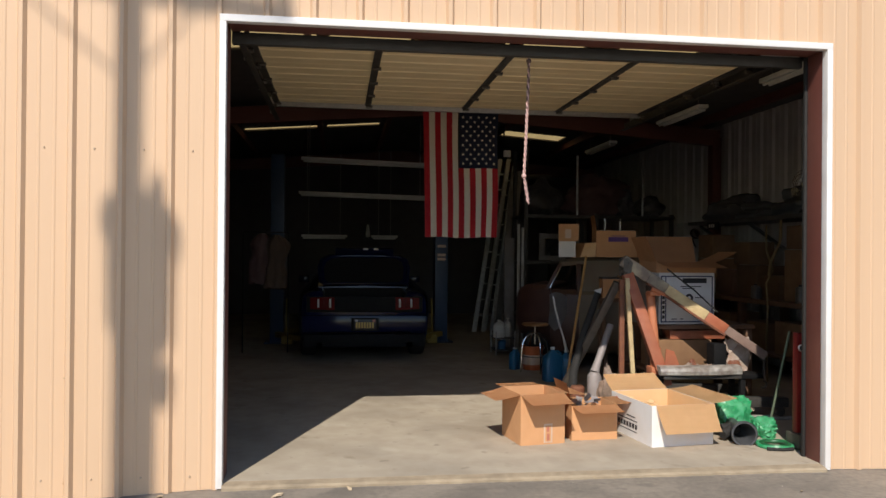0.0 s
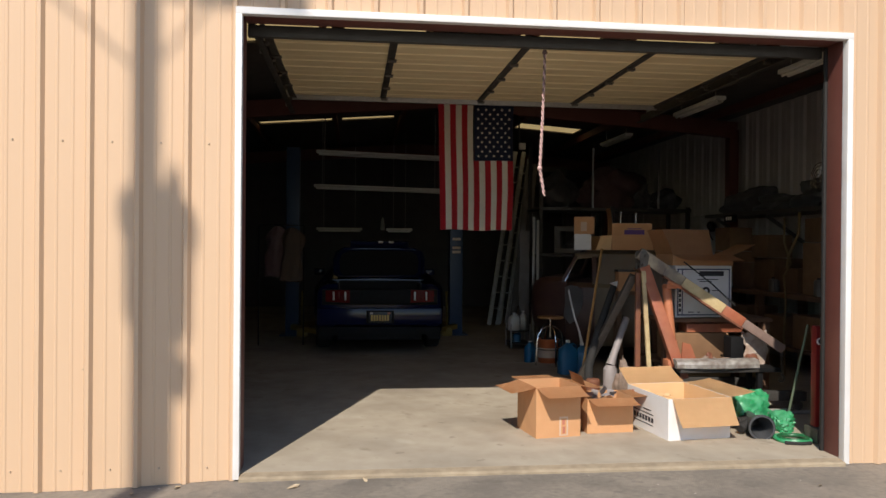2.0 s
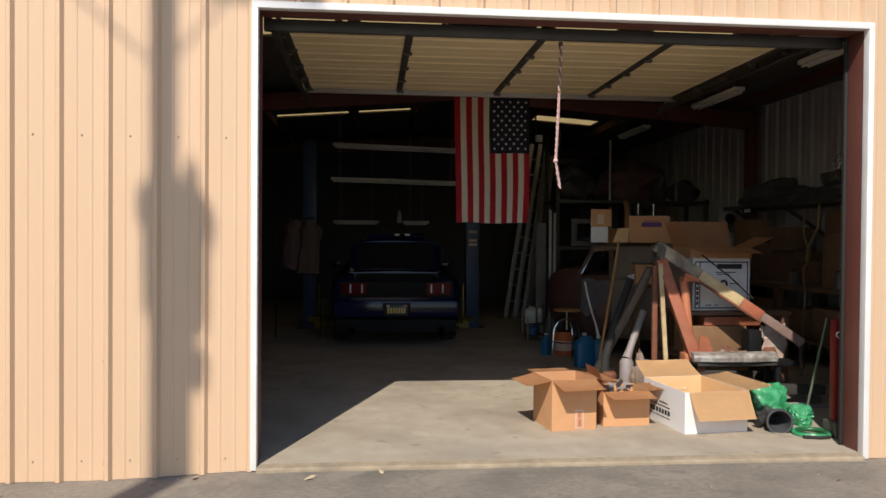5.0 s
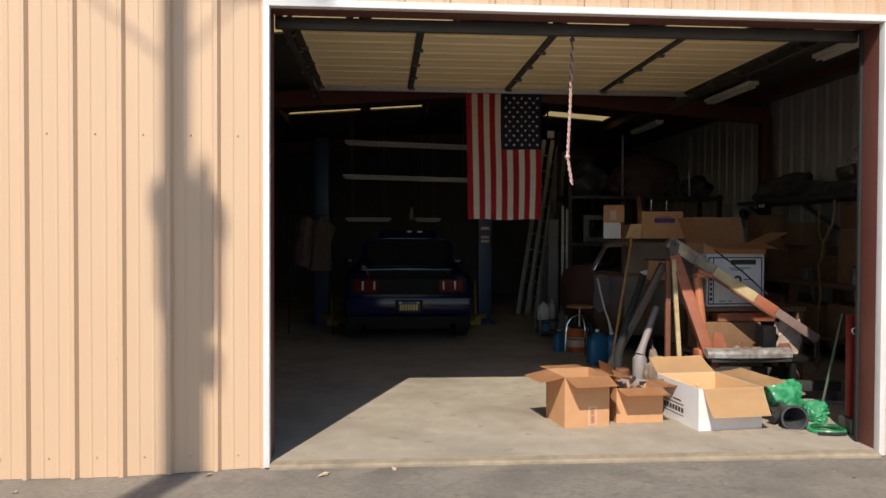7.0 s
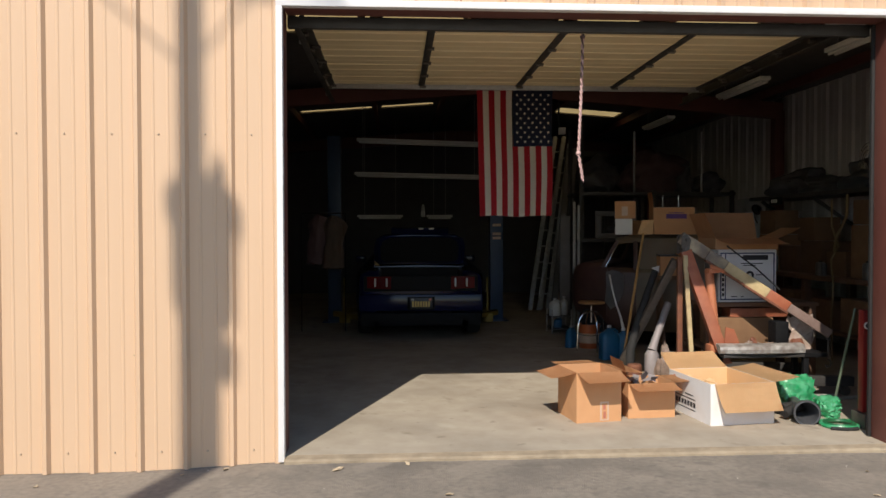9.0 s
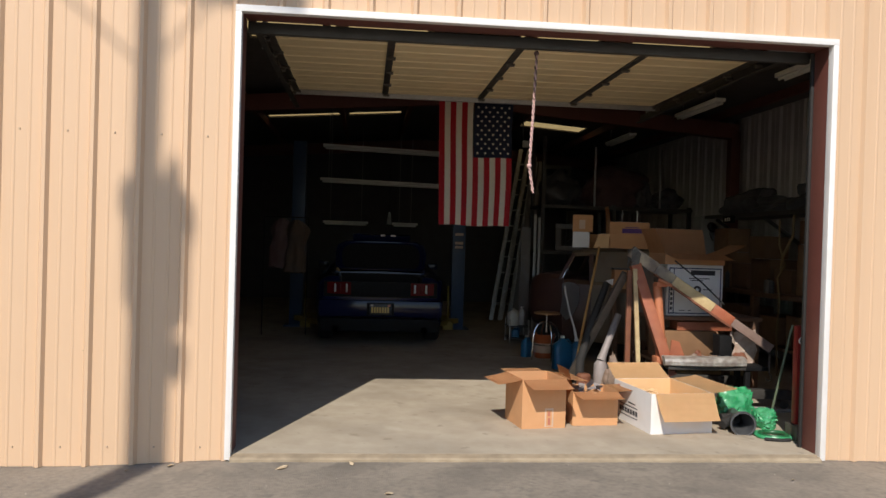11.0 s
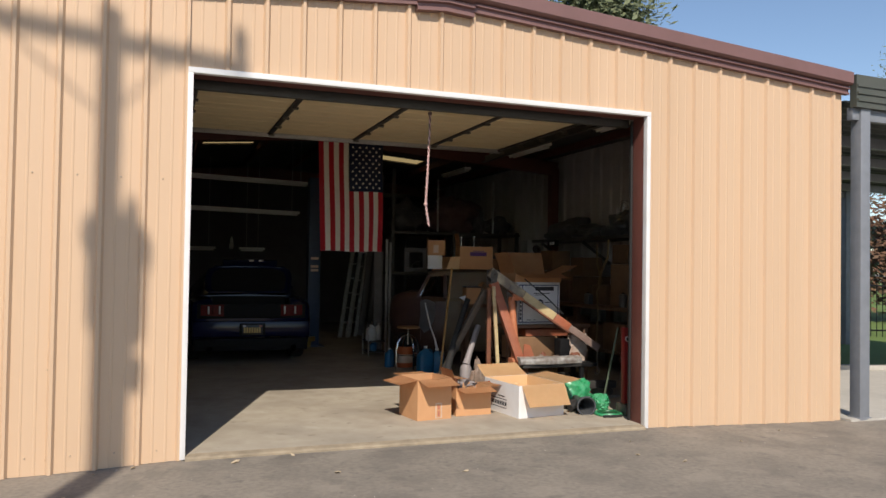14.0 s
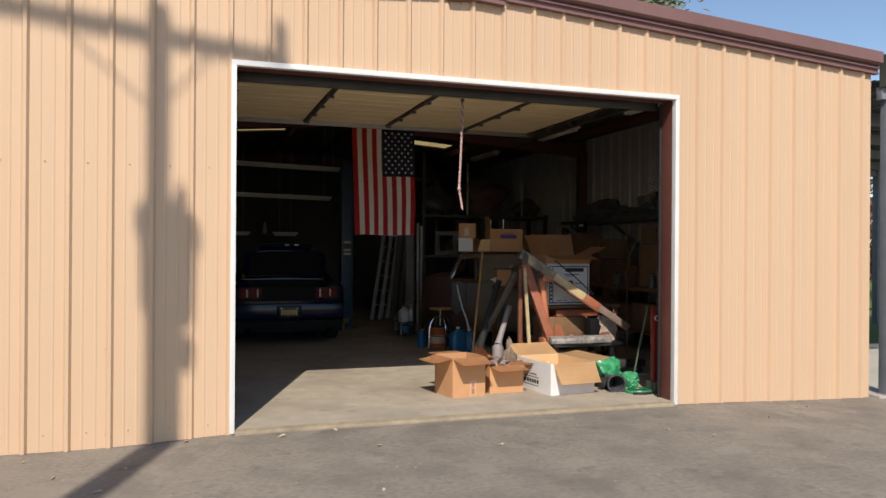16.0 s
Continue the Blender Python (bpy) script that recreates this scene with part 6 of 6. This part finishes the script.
# ---- coats on the west side ----
for i, (x, y, z0, z1, mt) in enumerate(((-0.16, 6.62, 0.98, 1.78, "tan_cloth"), (-0.40, 6.70, 1.05, 1.80, "red_cloth"))):
    bm = BM()
    n = 32
    secs = []
    for k in range(15):
        q = k / 14
        z = z1 - (z1 - z0) * q
        w = (0.04 + 0.11 * min(1, q * 5) ** 0.5) * (1 + 0.25 * noise.noise(Vector((q * 3, i * 5, 0))))
        ring = []
        for j in range(n + 1):
            a = (j % n) * math.tau / n
            f = 1 + 0.35 * noise.noise(Vector((math.cos(a) * 2.2, math.sin(a) * 2.2, q * 2.5 + i * 9)))
            ring.append((x + 0.03 * math.sin(q * 4 + i) + w * f * math.cos(a), y + 0.075 * f * math.sin(a), z - 0.06 * q * noise.noise(Vector((math.cos(a) * 3, math.sin(a) * 3, i)))))
        secs.append(ring)
    loft(bm, secs)
    solo("work_coat", bm, mt, ("tan canvas work coat hanging from a rail", "faded red work coat hanging from a rail")[i], "coat", "hanging coats")
cr = thing("coat_rail", "steel coat rail on two posts", "rail")
bm = BM()
rod(bm, (-0.65, 6.66, 1.82), (0.02, 6.66, 1.82), 0.009)
part("bar", bm, "black_plastic", cr)
for x in (-0.65, 0.02):
    bm = BM()
    rod(bm, (x, 6.66, 0), (x, 6.66, 1.82), 0.009)
    part("post", bm, "black_plastic", cr)

# pale grit strewn over the asphalt
random.seed(31)
bm = BM()
for k in range(240):
    x, y = random.uniform(-3.5, 9), -random.uniform(0.08, 5.5)
    r = random.uniform(0.002, 0.0065)
    z = dip(x, y)
    a = random.random() * 6.28
    pts = [(x + r * random.uniform(0.6, 1.3) * math.cos(a + j * 1.57), y + r * random.uniform(0.6, 1.3) * math.sin(a + j * 1.57), z) for j in range(4)]
    plate(bm, pts, r * 0.7, (0, 0, 1))
solo("grit", bm, "grit", "pale grit and chips strewn over the asphalt", "grit", kind="stuff", smooth=False)

# ---- screws on the siding, leaves on the asphalt ----
bm = BM()
bmesh.ops.create_cone(bm, cap_ends=True, segments=8, radius1=0.0075, radius2=0.005, depth=0.008, matrix=Matrix.Rotation(radians(90), 4, "X"))
screw = mesh_of("screw", bm, "screw_paint")
k0 = math.floor((WEST - RIB0) / RIB) + 1
for z in (0.05, 2.19):
    for k in range(k0, 30):
        x = RIB0 + k * RIB + 0.14
        if x > 4.4 or (z < 3 and -0.1 < x < DOOR_W + 0.06):
            continue
        ob = new("screw", screw)
        ob.location = (x, -0.004, z)
        ob.parent = front
M["rust_run"] = material("rust_run", (0.34, 0.19, 0.10), 0.8, second=(0.45, 0.28, 0.16), scale=30, bump=0.1)
for pts, mt in (([(-0.975, -0.006, 0.705), (-0.955, -0.012, 0.70), (-0.93, -0.016, 0.712), (-0.935, -0.008, 0.722), (-0.96, -0.006, 0.713)], "leaf_dry"), ([(-0.968, -0.004, 0.02), (-0.952, -0.004, 0.01), (-0.944, -0.004, 0.10), (-0.952, -0.004, 0.17), (-0.962, -0.004, 0.09)], "rust_run")):
    bm = BM()
    plate(bm, pts, 0.002, (0, -1, 0))
    part("scrape", bm, mt, front, smooth=False)
random.seed(12)
spots = [(0.40, -0.22), (0.86, -0.12), (-0.35, -0.10), (-0.62, -0.16), (1.1, -0.75), (-0.9, -1.2)] + [(random.uniform(-2, 6.5), -abs(random.gauss(0, 1.1)) - 0.1) for _ in range(14)]
for i, (x, y) in enumerate(spots):
    bm = BM()
    L, w = random.uniform(0.025, 0.05), random.uniform(0.012, 0.022)
    if i > 5:
        L, w = L * 0.6, w * 0.6
    plate(bm, [(-L, 0, 0.004), (-L * 0.3, -w, 0.012), (L * 0.5, -w * 0.7, 0.004), (L, 0, 0.014), (L * 0.4, w * 0.8, 0.016), (-L * 0.4, w, 0.005)], 0.0015, (0, 0, 1))
    ob = solo("leaf", bm, "leaf_dry", "small dry tan leaf on the asphalt", "leaf", "fallen leaves", smooth=False)
    ob.matrix_world = Matrix.Translation((x, y, dip(x, y))) @ Matrix.Rotation(random.random() * 6.28, 4, "Z")

# ---- carport beside the workshop ----
M["carport_grey"] = material("grey_painted_steel", (0.22, 0.23, 0.25), 0.5, scale=8, bump=0.04)
M["carport_roof"] = material("dark_weathered_roof_sheet", (0.075, 0.08, 0.065), 0.6, second=(0.1, 0.1, 0.085), scale=6, bump=0.06)
M["pale_concrete"] = material("pale_concrete", (0.5, 0.46, 0.4), 0.85, second=(0.42, 0.39, 0.34), scale=10, coarse=1.2, bump=0.1)
M["bark"] = material("grey_brown_bark", (0.1, 0.075, 0.055), 0.9, scale=20, stretch=(1, 1, 0.2), bump=0.5)
M["leaf_green"] = material("dull_green_foliage", (0.15, 0.17, 0.085), 0.7, second=(0.10, 0.12, 0.055), third=(0.16, 0.16, 0.075), scale=3, amount=0.8, coarse=1.0, bump=0)
M["leaf_rust"] = material("autumn_foliage", (0.17, 0.085, 0.045), 0.75, second=(0.11, 0.05, 0.03), third=(0.12, 0.11, 0.045), scale=3, amount=0.8, coarse=0.8, coarse_amount=0.7, bump=0)
carport = thing("carport", "grey steel carport with dark ribbed roof", "carport")
bm = BM()
y = -0.02
prof = []
while y < 6.6:
    prof += [(y, 0.0), (y + 0.05, 0.04), (y + 0.12, 0.04), (y + 0.17, 0.0)]
    y += 0.25
rows = [[bm.verts.new((x, yy, 3.42 + d - 0.01 * (x - 6.9))) for yy, d in prof] for x in (6.97, 14.2)]
for k in range(len(prof) - 1):
    bm.faces.new((rows[0][k], rows[1][k], rows[1][k + 1], rows[0][k + 1]))
bmesh.ops.solidify(bm, geom=bm.faces[:], thickness=0.01)
part("roof", bm, "carport_roof", carport, smooth=False)
bm = BM()
plate(bm, [(6.97, -0.12, 3.36), (14.2, -0.12, 3.28), (14.2, -0.12, 3.60), (6.97, -0.12, 3.72)], 0.09, (0, 1, 0))
for z in (3.44, 3.52, 3.60):
    beam(bm, (6.98, -0.125, z), (14.2, -0.125, z - 0.09), 0.02, 0.03)
part("fascia", bm, "carport_roof", carport, "dark ribbed fascia", smooth=False)
for x, y in ((7.14, -0.02), (13.9, 0.0), (7.14, 6.3), (13.9, 6.3)):
    bm = BM()
    box(bm, x - 0.07, x + 0.07, y - 0.07, y + 0.07, -0.1, 3.36, 0.008)
    part("post", bm, "carport_grey", carport)
    bm = BM()
    box(bm, x - 0.085, x + 0.085, y - 0.085, y + 0.085, -0.09, -0.062, 0.004)
    part("base_plate", bm, "carport_grey", carport)
for y in (-0.02, 1.3, 2.6, 3.9, 5.2, 6.3):
    bm = BM()
    beam(bm, (6.98, y, 3.30), (14.1, y, 3.23), 0.08, 0.14)
    part("rafter", bm, "carport_grey", carport)
bm = BM()
plate(bm, [(6.93, -0.10, -0.072), (30, -0.6, -0.085), (30, 12.0, -0.085), (6.93, 9.0, -0.072)], -0.05, (0, 0, 1))
solo("pavement", bm, "pale_concrete", "pale concrete slab under the carport", "pavement", kind="structure", smooth=False)
bm = BM()
plate(bm, [(9.4, 3.75, -0.06), (19, 0.4, -0.06), (120, -30, -0.06), (120, 120, -0.06), (9.4, 120, -0.06)], 0.03, (0, 0, 1))
solo("lawn", bm, "grass", "mown green lawn beyond the carport", "lawn", kind="structure", smooth=False)
bm = BM()
beam(bm, (9.36, 3.68, -0.06), (19, 0.3, -0.06), 0.14, 0.12, 0.01)
solo("kerb", bm, "pale_concrete", "low concrete kerb along the lawn", "kerb", kind="structure")
fence = thing("fence", "dark steel picket fence across the lawn", "fence")
fa, fb = Vector((12.0, 9.6, -0.03)), Vector((24.0, 4.4, -0.03))
bm2 = BM()
rod(bm2, (0, 0, 0), (0, 0, 1.35), 0.011, seg=6)
picket = mesh_of("picket", bm2, "black_plastic")
n = 92
for i in range(n + 1):
    ob = new("picket", picket)
    ob.location = fa + (fb - fa) * i / n
    ob.parent = fence
for z in (0.15, 1.25):
    bm = BM()
    beam(bm, fa + Vector((0, 0, z)), fb + Vector((0, 0, z)), 0.03, 0.04)
    part("rail", bm, "black_plastic", fence)


def tree(at, height, spread, mat, label, leaves, seed, trunk=0.25, low=0.25, size=0.16, airy=0.75):
    """A tapered trunk with limbs and a crown of many small leaf sprays."""
    rnd = random.Random(seed)
    ob = thing("tree", label, "tree", at=Matrix.Translation(at))
    bm = BM()
    tips = []
    pipe(bm, [(0, 0, -0.1), (0.1 * spread * 0.2, 0, height * 0.3), (0, 0.06 * spread, height * 0.62), (0.05, 0, height * 0.9)], [trunk, trunk * 0.8, trunk * 0.45, trunk * 0.1], 8)
    for k in range(22):
        a = rnd.random() * math.tau
        z0 = height * (low * 0.8 + (0.88 - low * 0.8) * k / 22)
        r = spread * (0.45 + 0.55 * rnd.random()) * (1 - 0.65 * max(0, (z0 / height - 0.45) / 0.55))
        mid = Vector((math.cos(a) * r * 0.5, math.sin(a) * r * 0.5, z0 + height * 0.07))
        end = Vector((math.cos(a) * r, math.sin(a) * r, z0 + height * (0.06 + 0.1 * rnd.random())))
        pipe(bm, [(0, 0, z0), mid, end], [trunk * 0.3, trunk * 0.16, trunk * 0.04], 5)
        tips += [mid, (mid + end) / 2, end, end]
    part("trunk", bm, "bark", ob)
    tips.append(Vector((0, 0, height * 0.93)))
    verts, faces = [], []
    for k in range(leaves):
        c = rnd.choice(tips)
        p = c + Vector((rnd.gauss(0, 1), rnd.gauss(0, 1), rnd.gauss(0, 0.8))) * spread * 0.16 * (1 + airy)
        d = Vector((rnd.gauss(0, 1), rnd.gauss(0, 1), rnd.gauss(0, 0.7))).normalized()
        e = d.orthogonal().normalized()
        s = size * (0.5 + rnd.random())
        b = len(verts)
        verts += [p - d * s, p + e * s * 0.45, p + d * s, p - e * s * 0.45]
        faces.append((b, b + 1, b + 2, b + 3))
    me = bpy.data.meshes.new("crown")
    me.from_pydata([tuple(v) for v in verts], [], faces)
    me.materials.append(M[mat])
    crown = new("crown", me)
    crown.parent = ob
    return ob


tree((24.2, 34.5, -0.05), 18.6, 4.2, "leaf_green", "tall dull green tree behind the workshop roof", 24000, 3, 0.35, 0.5, 0.24, 0.5)
tree((53.0, 35.0, -0.05), 18.2, 3.2, "leaf_green", "tall dark green tree beyond the carport", 14000, 8, 0.35, 0.5, 0.15)
for i, (x, y, h, sp) in enumerate(((19.5, 13.0, 4.6, 1.9), (22.5, 11.3, 4.1, 1.8), (25.5, 11.0, 4.8, 2.0), (28.0, 8.2, 4.2, 1.8), (20.5, 17.0, 4.9, 2.0), (32.0, 9.0, 5.0, 2.2), (17.0, 15.0, 4.4, 1.8))):
    tree((x, y, -0.05), h, sp, "leaf_rust" if i != 4 else "leaf_green", "bushy autumn tree with reddish brown leaves behind the fence" if i != 4 else "bushy green tree behind the fence", 3500, 20 + i, 0.12, 0.15, 0.12)
# far belt of trees closing the view
rnd = random.Random(77)
verts, faces = [], []
for k in range(9000):
    a = rnd.uniform(-0.6, 1.75)
    r = 75 + rnd.gauss(0, 3)
    top_h = 5.5 + 2.5 * noise.noise(Vector((a * 14, 0, 0))) + 1.0 * noise.noise(Vector((a * 50, 3, 0)))
    p = Vector((r * math.cos(a), r * math.sin(a), top_h * (1 - rnd.random() ** 2)))
    d = Vector((rnd.gauss(0, 1), rnd.gauss(0, 1), rnd.gauss(0, 1))).normalized()
    e = d.orthogonal()
    s = 0.5 + 0.5 * rnd.random()
    b = len(verts)
    verts += [p - d * s, p + e * s * 0.6, p + d * s, p - e * s * 0.6]
    faces.append((b, b + 1, b + 2, b + 3))
me = bpy.data.meshes.new("far_woods")
me.from_pydata([tuple(v) for v in verts], [], faces)
me.materials.append(M["leaf_green"])
tagged(new("far_woods", me), "distant belt of dull green trees on the horizon", "trees", kind="stuff")
